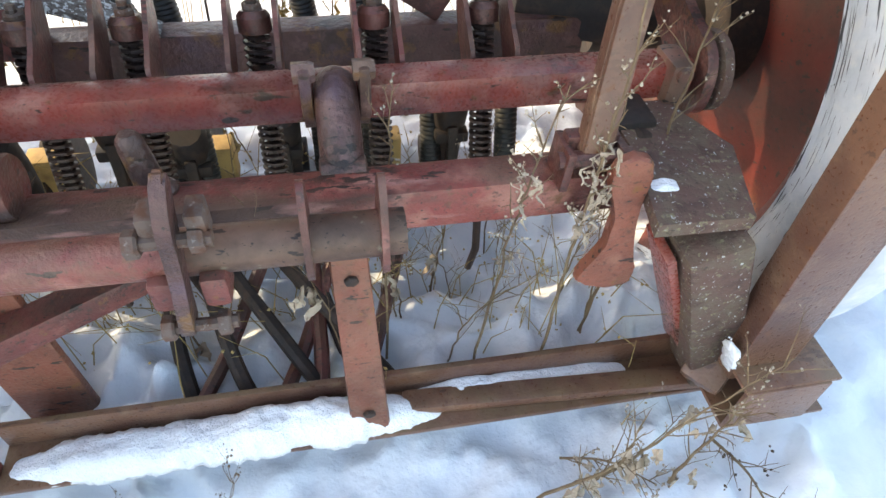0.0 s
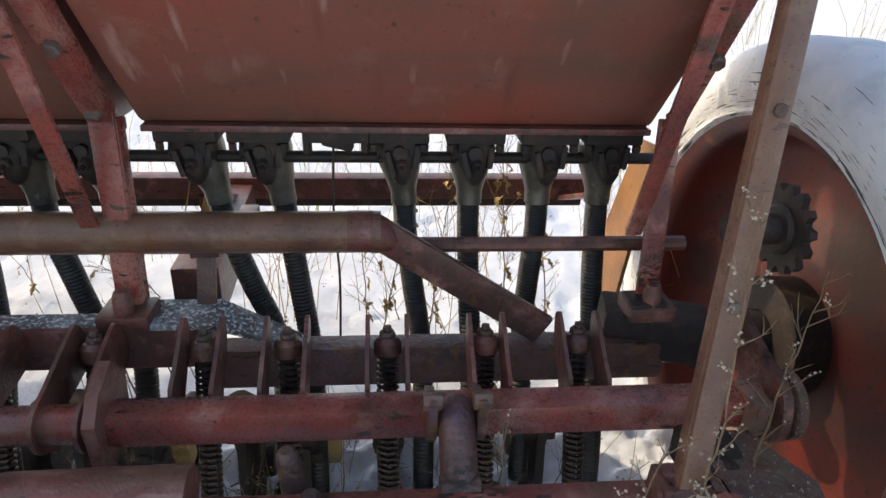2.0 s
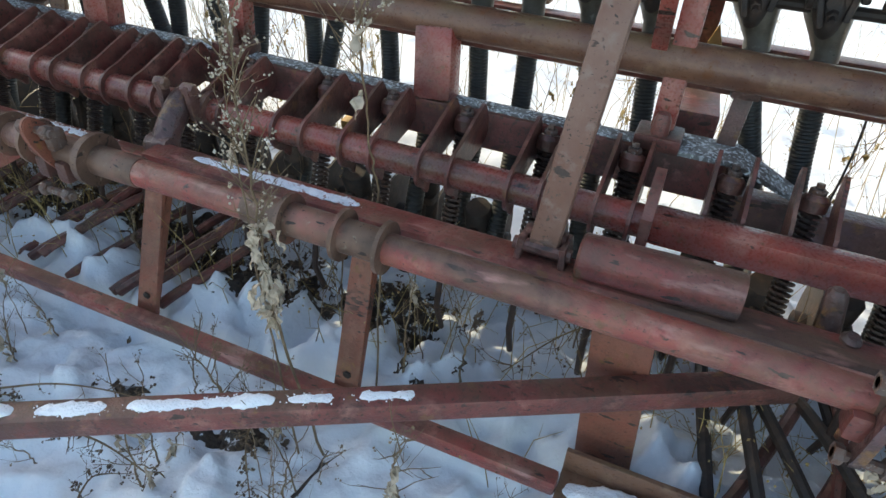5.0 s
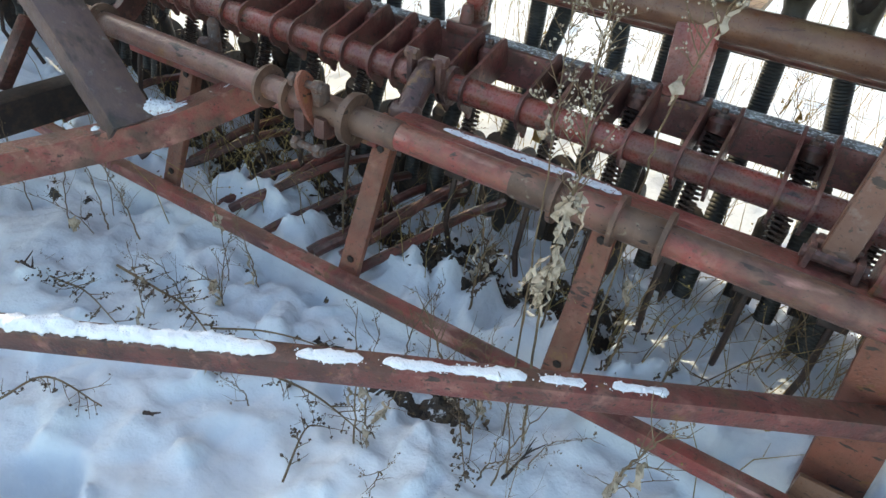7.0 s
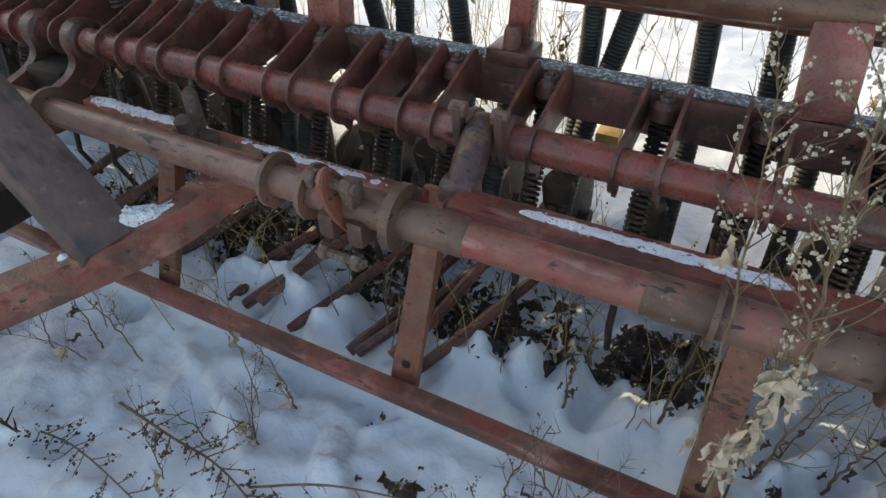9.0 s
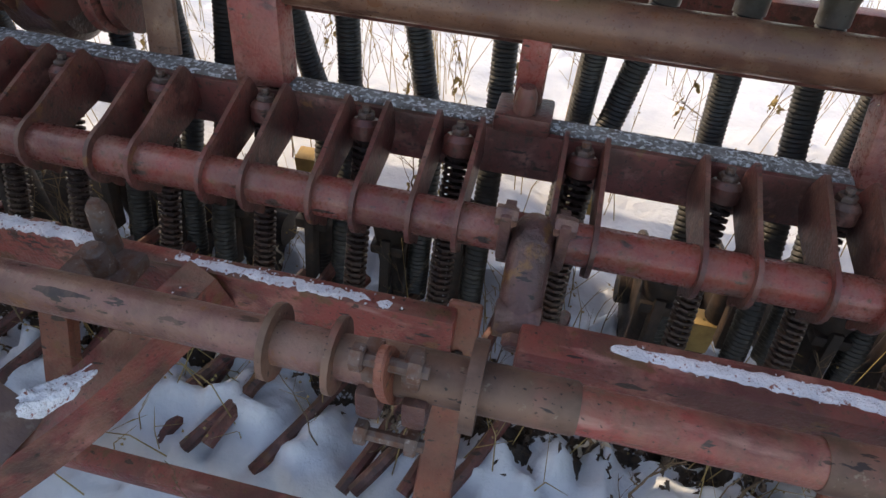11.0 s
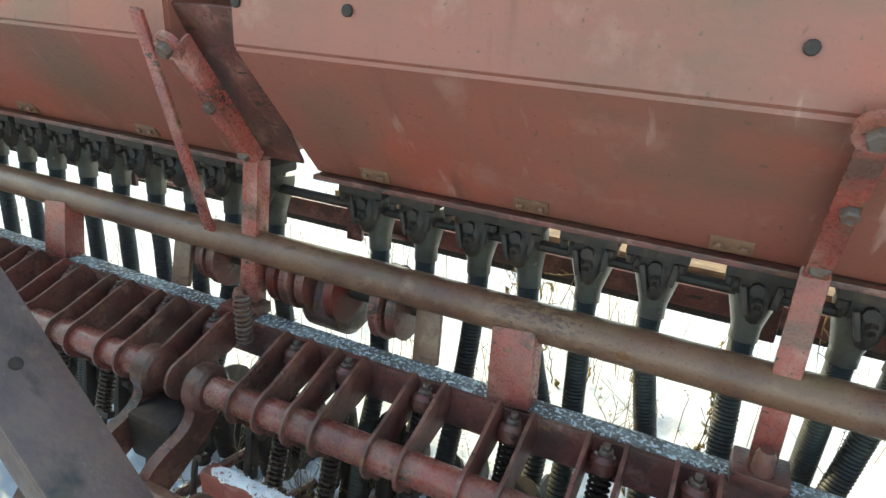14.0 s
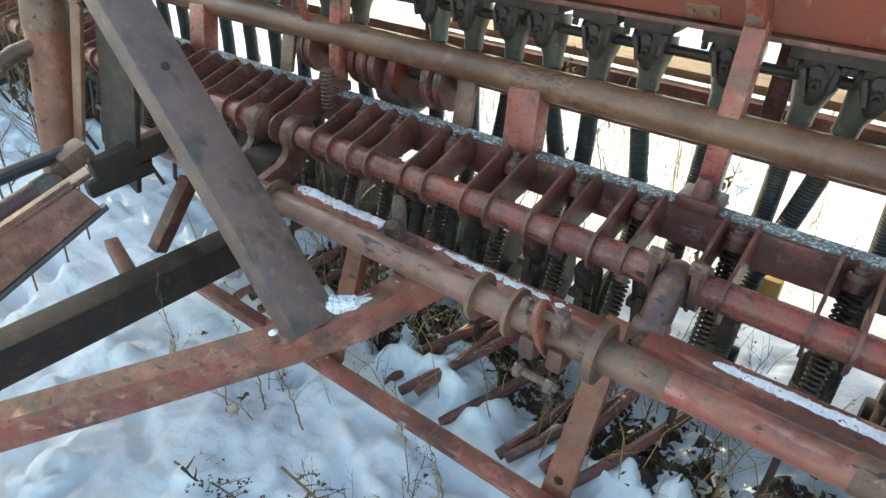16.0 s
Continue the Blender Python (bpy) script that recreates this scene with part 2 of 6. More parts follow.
# yellow of low sunlight put into the colour, for the boots and beam gusset
SUN_YELLOW = mat("old_yellow_board", [(0.50, 0.33, 0.12), ((0.30, 0.18, 0.07), 20, 0.5, 0.7, 6)], 0.7)
PLANK = mat("weathered_plank", [(0.32, 0.215, 0.125), ((0.20, 0.14, 0.095), 12, 0.45, 0.65, 7), ((0.42, 0.33, 0.22), 40, 0.58, 0.70, 7)], 0.75, bump=0.5, bump_scale=120, streaks=(((0.12, 0.08, 0.055), 60, (0.05, 1, 1), 0.56, 0.66),))
STALK = mat("dry_weed_stalk", [(0.15, 0.10, 0.055), ((0.25, 0.19, 0.11), 40, 0.5, 0.7, 4)], 0.8, vary=0.2)
HUSK = mat("bleached_dry_leaf", [(0.47, 0.385, 0.290), ((0.22, 0.17, 0.11), 60, 0.50, 0.66, 5)], 0.85, vary=0.15)
FROST = mat("frosted_seed_head", [(0.41, 0.36, 0.28), ((0.26, 0.20, 0.13), 90, 0.50, 0.64, 4)], 0.85, vary=0.12)
STRAW = mat("dead_grass", [(0.36, 0.265, 0.105), ((0.20, 0.145, 0.06), 30, 0.5, 0.7, 4)], 0.85, vary=0.2)
LITTER = mat("dark_curled_leaf", [(0.110, 0.074, 0.048), ((0.050, 0.035, 0.026), 50, 0.46, 0.6, 5), ((0.15, 0.105, 0.06), 70, 0.60, 0.70, 5)], 0.85)
HOSE = mat("black_hydraulic_hose", [(0.03, 0.03, 0.032), ((0.10, 0.09, 0.08), 30, 0.55, 0.7, 5)], 0.5)


def cracked_tyre(cy_, cz):
    """White side-wall paint with dark cracks that run round the wheel."""
    m = mat("cracked_white_tyre_paint", [(0.62, 0.65, 0.68), ((0.46, 0.50, 0.54), 8, 0.46, 0.66, 6), ((0.70, 0.70, 0.68), 30, 0.5, 0.7, 5)], 0.7, bump=0.3)
    n, l = m.node_tree.nodes, m.node_tree.links
    bsdf = n["Principled BSDF"]
    below = bsdf.inputs["Base Color"].links[0].from_socket

    def calc(op, a, c=None):
        k = n.new("ShaderNodeMath")
        k.operation = op
        for i, v in enumerate((a, c)):
            if isinstance(v, (int, float)):
                k.inputs[i].default_value = v
            elif v is not None:
                l.new(v, k.inputs[i])
        return k.outputs[0]

    geo = n.new("ShaderNodeNewGeometry")
    sep = n.new("ShaderNodeSeparateXYZ")
    l.new(geo.outputs["Position"], sep.inputs[0])
    y, z = calc("SUBTRACT", sep.outputs["Y"], cy_), calc("SUBTRACT", sep.outputs["Z"], cz)
    rad, ang = calc("SQRT", calc("ADD", calc("MULTIPLY", y, y), calc("MULTIPLY", z, z))), calc("ARCTAN2", z, y)
    for fr, fa, lo, hi in ((140, 2.4, 0.605, 0.625), (330, 7, 0.615, 0.64), (70, 22, 0.69, 0.71)):
        join = n.new("ShaderNodeCombineXYZ")
        l.new(calc("MULTIPLY", rad, fr), join.inputs[0])
        l.new(calc("MULTIPLY", ang, fa), join.inputs[1])
        tex = n.new("ShaderNodeTexNoise")
        tex.inputs["Scale"].default_value, tex.inputs["Detail"].default_value = 1.0, 5
        l.new(join.outputs[0], tex.inputs["Vector"])
        rr = n.new("ShaderNodeMapRange")
        rr.inputs["From Min"].default_value, rr.inputs["From Max"].default_value = lo, hi
        l.new(calc("ADD", tex.outputs["Fac"], calc("MULTIPLY", calc("SUBTRACT", 0.47, rad), 0.9)), rr.inputs["Value"])
        mix = n.new("ShaderNodeMix")
        mix.data_type = "RGBA"
        ends = [s for s in mix.inputs if s.type == "RGBA"]
        ends[1].default_value = (0.045, 0.045, 0.05, 1)
        l.new(rr.outputs[0], mix.inputs[0])
        l.new(below, ends[0])
        below = [s for s in mix.outputs if s.type == "RGBA"][0]
    l.new(below, bsdf.inputs["Base Color"])
    return m


TYRE = cracked_tyre(1.083, 0.733)


# ---- mesh helpers ----
def V(*a):
    return Vector(a)


def thing(name, label, category, group="", kind=""):
    return tagged(new(name), label, category, group, kind)


def part(name, bm, material, parent=None, label="", smooth=35):
    me = bpy.data.meshes.new(name)
    bmesh.ops.recalc_face_normals(bm, faces=bm.faces)
    if smooth:
        lim = radians(smooth)
        for f in bm.faces:
            f.smooth = True
        for e in bm.edges:
            if len(e.link_faces) == 2 and e.calc_face_angle(0) > lim:
                e.smooth = False
    bm.to_mesh(me)
    bm.free()
    me.materials.append(material)
    ob = new(name, me)
    if parent:
        ob.parent = parent
    if label:
        ob["label"] = label
    return ob


def again(ob, parent, m):
    """Another object on the same mesh."""
    o = new(ob.name.split(".")[0], ob.data)
    o.parent, o.matrix_basis = parent, m
    if "label" in ob:
        o["label"] = ob["label"]
    return o


def axes(p, q, up=V(0, 0, 1)):
    p, q = Vector(p), Vector(q)
    d = (q - p).normalized()
    if abs(d.dot(up)) > 0.98:
        up = V(0, 1, 0)
    s = d.cross(up).normalized()
    return d, s, s.cross(d)


def bar(bm, p, q, w, h, up=V(0, 0, 1), bevel=0.004, twist=0.0):
    """A rectangular bar from p to q: w across, h along up."""
    p, q = Vector(p), Vector(q)
    d, s, u = axes(p, q, Vector(up))
    if twist:
        r = Matrix.Rotation(radians(twist), 3, d)
        s, u = r @ s, r @ u
    vs = [bm.verts.new(c + s * a * w / 2 + u * b * h / 2) for c in (p, q) for a, b in ((-1, -1), (1, -1), (1, 1), (-1, 1))]
    fs = [bm.faces.new([vs[i] for i in f]) for f in ((0, 1, 2, 3), (7, 6, 5, 4), (0, 4, 5, 1), (1, 5, 6, 2), (2, 6, 7, 3), (3, 7, 4, 0))]
    if bevel:
        es = {e for f in fs for e in f.edges}
        bmesh.ops.bevel(bm, geom=list(es), offset=min(bevel, w * 0.3, h * 0.3), segments=2, affect="EDGES", profile=0.6)


def tube(bm, pts, r, n=12, caps=True):
    """A round tube along points; r one radius or one for each point."""
    pts = [Vector(p) for p in pts]
    rs = [r] * len(pts) if isinstance(r, (int, float)) else r
    rings, ref = [], None
    for i, p in enumerate(pts):
        d = (pts[min(i + 1, len(pts) - 1)] - pts[max(i - 1, 0)]).normalized()
        if ref is None:
            ref = d.orthogonal().normalized()
        ref = (ref - d * ref.dot(d)).normalized()
        b = d.cross(ref)
        rings.append([bm.verts.new(p + (ref * math.cos(k * math.tau / n) + b * math.sin(k * math.tau / n)) * rs[i]) for k in range(n)])
    for a, b in zip(rings, rings[1:]):
        for k in range(n):
            bm.faces.new((a[k], a[(k + 1) % n], b[(k + 1) % n], b[k]))
    if caps:
        bm.faces.new(rings[0][::-1])
        bm.faces.new(rings[-1])


def plate(bm, outline, at, normal, thick, side):
    """A flat plate: outline of (a, b) along side and normal x side, from the point at."""
    at, nrm, a = Vector(at), Vector(normal).normalized(), Vector(side).normalized()
    b = nrm.cross(a)
    f = [bm.verts.new(at + a * x + b * y - nrm * thick / 2) for x, y in outline]
    g = [bm.verts.new(v.co + nrm * thick) for v in f]
    bm.faces.new(f[::-1])
    bm.faces.new(g)
    for i in range(len(f)):
        j = (i + 1) % len(f)
        bm.faces.new((f[i], f[j], g[j], g[i]))


def rounded(outline, times_=2):
    """The same outline with its corners cut round."""
    for k in range(times_):
        out = []
        for (x0, y0), (x1, y1) in zip(outline, outline[1:] + outline[:1]):
            out += [(x0 * 0.75 + x1 * 0.25, y0 * 0.75 + y1 * 0.25), (x0 * 0.25 + x1 * 0.75, y0 * 0.25 + y1 * 0.75)]
        outline = out
    return outline


def strip_sweep(bm, pts, w, h, up=V(0, 0, 1)):
    """One rectangular bar along a bent line."""
    pts = [Vector(p) for p in pts]
    rings = []
    for i, p in enumerate(pts):
        d, s, u = axes(pts[max(i - 1, 0)], pts[min(i + 1, len(pts) - 1)], Vector(up))
        rings.append([bm.verts.new(p + s * a * w / 2 + u * c * h / 2) for a, c in ((-1, -1), (1, -1), (1, 1), (-1, 1))])
    for a, c in zip(rings, rings[1:]):
        for k in range(4):
            bm.faces.new((a[k], a[(k + 1) % 4], c[(k + 1) % 4], c[k]))
    bm.faces.new(rings[0][::-1])
    bm.faces.new(rings[-1])


def nut(bm, at, axis, r, h, n=6):
    axis = Vector(axis).normalized()
    tube(bm, [Vector(at), Vector(at) + axis * h * 0.8, Vector(at) + axis * h], [r, r, r * 0.82], n)


def smoothline(pts, steps=6):
    """Catmull-Rom through the points."""
    p = [Vector(q) for q in pts]
    p = [p[0] * 2 - p[1]] + p + [p[-1] * 2 - p[-2]]
    out = []
    for i in range(1, len(p) - 2):
        for s in range(steps):
            t = s / steps
            out.append(0.5 * (2 * p[i] + (p[i + 1] - p[i - 1]) * t + (2 * p[i - 1] - 5 * p[i] + 4 * p[i + 1] - p[i + 2]) * t * t + (3 * p[i] - p[i - 1] - 3 * p[i + 1] + p[i + 2]) * t ** 3))
    return out + [p[-2]]


def one(name, fn, material, parent, label="", smooth=35):
    bm = bmesh.new()
    fn(bm)
    return part(name, bm, material, parent, label, smooth)


def T(x, y=0, z=0):
    return Matrix.Translation((x, y, z))


# ---- the ground: one sheet of snow to the horizon ----
G = 0.358


def snow_height(x, y):
    near = 1.0 / (1.0 + (max(0, abs(x + 1.2) - 3, abs(y - 0.8) - 2.5)) ** 2)
    n = noise.noise
    h = 0.035 * n((x * 1.1, y * 1.1, 0)) + 0.6 * n((x * 0.04, y * 0.04, 5)) * (1 - near)
    if near > 0.2:
        soft = max(0.22, min(1.0, 1.0 - (y - 1.15) / 0.35))
        fine = h
        h += 0.022 * n((x * 3.7, y * 3.7, 3)) + 0.026 * n((x * 8, y * 8, 7)) + 0.015 * abs(n((x * 17, y * 17, 9))) + 0.007 * n((x * 38, y * 38, 2))
        bank = max(0.0, 1 - ((y - 0.685) / 0.14) ** 2) * (1 if -2.6 < x < 0.6 else 0)
        lump = 0.7 - 2.2 * abs(n((x * 9, y * 9, 21))) + 0.6 * n((x * 23, y * 23, 22))
        h += bank * ((0.072 if -2.1 < x < -1.15 else 0.058) + 0.065 * n((x * 4.5, y * 4.5, 25)) + 0.046 * lump)
        under = max(0.0, 1 - ((y - 1.0) / 0.38) ** 2)
        h += under * (-0.03 + 0.030 * lump)
        crust = 0.45 - abs(n((x * 10 + 0.6 * n((x * 4, y * 4, 8)), y * 10, 71)))
        small = 0.40 - abs(n((x * 23, y * 23, 72)))
        rough_ = 0.5 + 0.9 * n((x * 2.1, y * 2.1, 73))
        h += max(0.15, rough_) * (0.055 * crust + 0.024 * small) - 0.010
        pit = n((x * 6.5, y * 6.5, 31))
        if pit > 0.32:
            h -= (pit - 0.32) * 0.22
        step = n((x * 9.5, y * 9.5, 51))
        if step > 0.30:
            h += min(0.022, (step - 0.30) * 0.20)
        h = fine + (h - fine) * soft
    return h


bm = bmesh.new()
def rows_to_horizon(stretches, far):
    """Even steps over each stretch, then growing steps to far on both sides."""
    c = []
    for lo, hi, step in stretches:
        c += list(np.arange(lo, hi - 1e-6, step))
    a, e, s0, s1 = c[0], c[-1], stretches[0][2], stretches[-1][2]
    left, right = [], []
    while e < far:
        s0, s1 = s0 * 1.14, s1 * 1.14
        a, e = a - s0, e + s1
        left.append(a)
        right.append(e)
    return left[::-1] + c + right


xs = rows_to_horizon(((-4.6, -2.7, 0.035), (-2.7, 0.7, 0.011), (0.7, 1.2, 0.03)), 500)
ys = rows_to_horizon(((-1.2, -0.25, 0.03), (-0.25, 1.35, 0.011), (1.35, 3.4, 0.022)), 500)
grid = [[bm.verts.new((x, y, G + snow_height(x, y))) for x in xs] for y in ys]
for r0, r1 in zip(grid, grid[1:]):
    for i in range(len(xs) - 1):
        bm.faces.new((r0[i], r0[i + 1], r1[i + 1], r1[i]))
ground = part("ground", bm, SNOW, smooth=180)
tagged(ground, "uneven blue-white snow cover over rough ground", "snow", kind="structure")


# dead litter that breaks through the snow under and before the drill
def litter_height(x, y):
    n = noise.noise
    under = math.exp(-((y - 0.86) / 0.17) ** 2)
    front = math.exp(-((y - 0.42) / 0.10) ** 2) * (0.28 + 0.45 * n((x * 1.7 + 4, 0.5, 3)) + 0.40 * math.exp(-((x + 0.95) / 0.28) ** 2))
    rough = n((x * 5, y * 5, 61)) + 0.7 * n((x * 13, y * 13, 62)) + 0.45 * n((x * 31, y * 31, 63)) + 0.3 * n((x * 70, y * 70, 64))
    edge = min(1, max(0, (x + 2.6) * 3), max(0.22, min(1, (-0.70 - x) * 6)))
    return -0.058 + (0.078 * max(under, front) + 0.030 * rough) * edge + 0.008 * n((x * 90, y * 90, 65)) + 0.055 * math.exp(-((x + 0.76) / 0.07) ** 2 - ((y - 0.64) / 0.055) ** 2) + 0.035 * math.exp(-((x + 0.30) / 0.05) ** 2 - ((y - 0.60) / 0.05) ** 2)


bm = bmesh.new()
lx, ly = list(np.arange(-2.6, 0.46, 0.010)), list(np.arange(0.18, 1.12, 0.010))
grid = [[bm.verts.new((x, y, G + snow_height(x, y) + litter_height(x, y))) for x in lx] for y in ly]
for r0, r1 in zip(grid, grid[1:]):
    for i in range(len(lx) - 1):
        bm.faces.new((r0[i], r0[i + 1], r1[i + 1], r1[i]))
tagged(part("bare_soil", bm, SOIL, smooth=25), "dark dead leaf litter showing through the snow", "litter", kind="stuff")


# ---- the seed drill ----
drill = thing("seed_drill", "old rusty red grain seed drill standing in snow", "seed drill")
A_Y, A_Z, A_R = 0.751, 0.841, 0.026
B_Y0, B_Y1, B_Z0, B_Z1 = 0.903, 0.950, 0.815, 0.888
C_Y0, C_Y1, C_Z0, C_Z1 = 0.588, 0.640, 0.765, 0.821
D_Y, D_Z, D_R = 0.530, 0.826, 0.0235
E_Y, E_Z, E_R = 0.965, 1.020, 0.032
BOLTS = [-4.72, -4.58, -4.43, -4.28, -4.14, -3.99, -3.85, -3.70, -3.55, -3.40, -3.26, -3.11, -2.97, -2.83, -2.69, -2.545, -2.408, -2.283, -2.090, -1.98, -1.829, -1.676, -1.534, -1.407, -1.246, -1.070, -0.932, -0.785, -0.632, -0.491, -0.338, -0.218, -0.071, 0.077, 0.221]


def rough_bar(bm, x0, x1, y, z, w, h):
    bar(bm, (x0, y, z), (x1, y, z), w, h, bevel=0.007)


# the long bars
one("rear_bar", lambda b: rough_bar(b, -4.85, -0.34, (B_Y0 + B_Y1) / 2, (B_Z0 + B_Z1) / 2, B_Y1 - B_Y0, B_Z1 - B_Z0), RED_RUST, drill)
one("rear_bar", lambda b: rough_bar(b, -0.36, 0.40, 0.946, 0.793, 0.044, 0.074), BROWN, drill, "blackened brown bar")
one("gusset_plate", lambda b: (plate(b, [(-0.47, -0.978), (-0.335, -0.978), (-0.335, -0.899), (-0.47, -0.899)], (0, 0, B_Z1 + 0.004), (0, 0, -1), 0.008, (1, 0, 0)),
                               plate(b, [(0.0, -0.040), (0.150, -0.018), (0.150, 0.016), (0.0, 0.039)], (-0.337, 0.939, B_Z1 + 0.004), (0.40, 0, 0.917), 0.008, (0.917, 0, -0.40))), LICHEN, drill, "three-cornered plate grey with frost")
one("bar_top_crust", lambda b: rough_bar(b, -4.85, -0.475, (B_Y0 + B_Y1) / 2 + 0.002, B_Z1 + 0.001, B_Y1 - B_Y0 - 0.012, 0.006), LICHEN, drill, "grey lichen and frost on the top of the bar")
one("front_bar", lambda b: rough_bar(b, -2.12, -1.36, 0.668, 0.736, 0.030, 0.062), DULL_RED, drill)
one("front_bar", lambda b: rough_bar(b, -1.285, 0.36, (C_Y0 + C_Y1) / 2, (C_Z0 + C_Z1) / 2, C_Y1 - C_Y0, C_Z1 - C_Z0), DULL_RED, drill)
lift = one("press_shaft", lambda b: tube(b, [(-2.18, A_Y, A_Z), (-0.44, A_Y, A_Z)], A_R, 20), RED, drill)
one("press_shaft", lambda b: tube(b, [(-4.80, A_Y, A_Z), (-2.32, A_Y, A_Z)], A_R, 20), RED, drill)
one("press_shaft", lambda b: bar(b, (-0.44, A_Y, A_Z), (0.47, A_Y, A_Z), 0.050, 0.050, bevel=0.013), RED, drill)
one("lift_shaft", lambda b: tube(b, [(-2.6, D_Y, D_Z), (-1.25, D_Y, D_Z)], D_R, 20), MAUVE, drill, "shaft worn to a mauve brown")
one("lift_shaft", lambda b: tube(b, [(-1.25, D_Y, D_Z), (-0.15, D_Y, D_Z)], D_R, 20), DULL_RED, drill)
one("lift_shaft", lambda b: tube(b, [(-0.15, D_Y, D_Z), (0.07, D_Y, D_Z)], D_R, 20), GREY, drill, "bare grey-brown end of the shaft")


def pipe_rail(b):
    tube(b, smoothline([(-4.40, E_Y, E_Z), (-2, E_Y, E_Z), (-0.6, E_Y, E_Z), (-0.08, E_Y, E_Z)], 4), E_R, 20)


one("pipe_rail", pipe_rail, PIPE, drill, "rubbed brown pipe rail")
one("rail_end", lambda b: (bar(b, (-0.098, E_Y + 0.002, E_Z + 0.006), (0.188, 0.940, 0.850), 0.016, 0.054, up=V(0, 0, 1), bevel=0.006), tube(b, [(-0.130, E_Y, E_Z), (-0.098, E_Y, E_Z), (-0.075, E_Y, E_Z - 0.010), (-0.060, E_Y, E_Z - 0.020)], [0.0325, 0.033, 0.028, 0.016], 16)), RED_RUST, drill, "flattened end of the pipe rail")


one("shaft_lug", lambda b: plate(b, [(-0.044, -0.052), (0.046, -0.056), (0.062, 0.040), (0.030, 0.078), (-0.020, 0.060), (-0.046, 0.030)], (-0.440, A_Y, A_Z), (1, 0, 0), 0.016, (0, 1, 0)), RED_RUST, drill)


# fork plates, bolts and springs, one set at each row
def fork(b):
    # in the plane x = 0: ring round the shaft, arm rising to the rear bar, hook below
    o = [(-0.037, 0.004), (-0.033, -0.018), (-0.020, -0.034), (-0.002, -0.042), (0.010, -0.060), (0.018, -0.058), (0.022, -0.036), (0.036, -0.016),
         (0.149, 0.000), (0.149, 0.040), (0.130, 0.074), (0.120, 0.076), (0.060, 0.056), (0.016, 0.040), (-0.004, 0.037), (-0.026, 0.027)]
    plate(b, rounded(o, 1), (0, A_Y, A_Z), (1, 0, 0), 0.006, (0, 1, 0))


def fork_square(b):
    # on the square end of the shaft the plates are slim and only lean against its rear edge
    o = [(0.020, 0.022), (0.030, -0.030), (0.048, -0.052), (0.062, -0.030), (0.088, 0.000), (0.122, 0.030), (0.136, 0.070), (0.126, 0.086), (0.112, 0.082), (0.064, 0.046)]
    plate(b, rounded(o, 1), (0, A_Y, A_Z), (1, 0, 0), 0.006, (0, 1, 0))


def spring_coil(b):
    top, bot = V(0, 0.862, 0.862), V(0, 0.790, 0.640)
    d, s, u = axes(top, bot)
    turns, pts = 25, []
    for k in range(turns * 8 + 1):
        a = k / 8 * math.tau
        pts.append(top.lerp(bot, k / (turns * 8)) + (s * math.cos(a) + u * math.sin(a)) * 0.0145)
    tube(b, pts, 0.0033, 5)


def spring_rod(b):
    tube(b, [(0, 0.868, 0.902), (0, 0.784, 0.600), (0, 0.770, 0.520), (0, 0.80, 0.44)], 0.0065, 8)
    bar(b, (0, 0.792, 0.640), (0, 0.788, 0.626), 0.048, 0.018, up=V(0, 1, 0), bevel=0.003)


def spring_cap(b):
    tube(b, [(0, 0.863, 0.866), (0, 0.866, 0.884), (0, 0.868, 0.890)], [0.021, 0.021, 0.016], 14)


def spring_nut(b):
    nut(b, (0, 0.868, 0.889), (0, 0.05, 1), 0.0125, 0.011)
    tube(b, [(0, 0.868, 0.898), (0, 0.870, 0.908)], 0.006, 8)


proto = {}
rnd = random.Random(4)
for i, x in enumerate(BOLTS):
    asm = new("press_spring")
    asm.parent = drill
    asm.matrix_basis = T(x)
    if not proto:
        proto["fork_plate"] = one("fork_plate", fork, RED_RUST, asm)
        bm = bmesh.new()
        fork_square(bm)
        square = part("fork_plate", bm, RED_RUST, asm)
        square.matrix_basis = T(-0.09)
        proto["coil"] = one("coil", spring_coil, STEEL, asm, "dark rusty compression spring")
        proto["rod"] = one("rod", spring_rod, STEEL, asm)
        proto["spring_cap"] = one("spring_cap", spring_cap, RED_RUST, asm)
        proto["bolt_head"] = one("bolt_head", spring_nut, BOLT, asm, "worn hexagonal nut")
        proto["fork_plate"].matrix_basis = T(-0.028)
        again(proto["fork_plate"], asm, T(0.028))
    else:
        for k, o in proto.items():
            if k == "fork_plate":
                o = square if x > -0.42 else o
                again(o, asm, T(-0.028 + rnd.uniform(-.003, .003)))
                again(o, asm, T(0.028 + rnd.uniform(-.003, .003)))
            else:
                again(o, asm, T(0))


# hopper: front sheets, lip, end walls, in boxes
def hopper_box(b, x0, x1, thick=0.004):
    prof = [(1.050, 1.165), (0.842, 1.403), (0.842, 1.80), (1.42, 1.80), (1.42, 1.405), (1.22, 1.165)]
    f = [b.verts.new((x0, y, z)) for y, z in prof]
    g = [b.verts.new((x1, y, z)) for y, z in prof]
    b.faces.new(f)
    b.faces.new(g[::-1])
    for i in range(6):
        j = (i + 1) % 6
        b.faces.new((f[i], f[j], g[j], g[i]))
    bmesh.ops.bevel(b, geom=[e for e in b.edges], offset=0.006, segments=2, affect="EDGES")


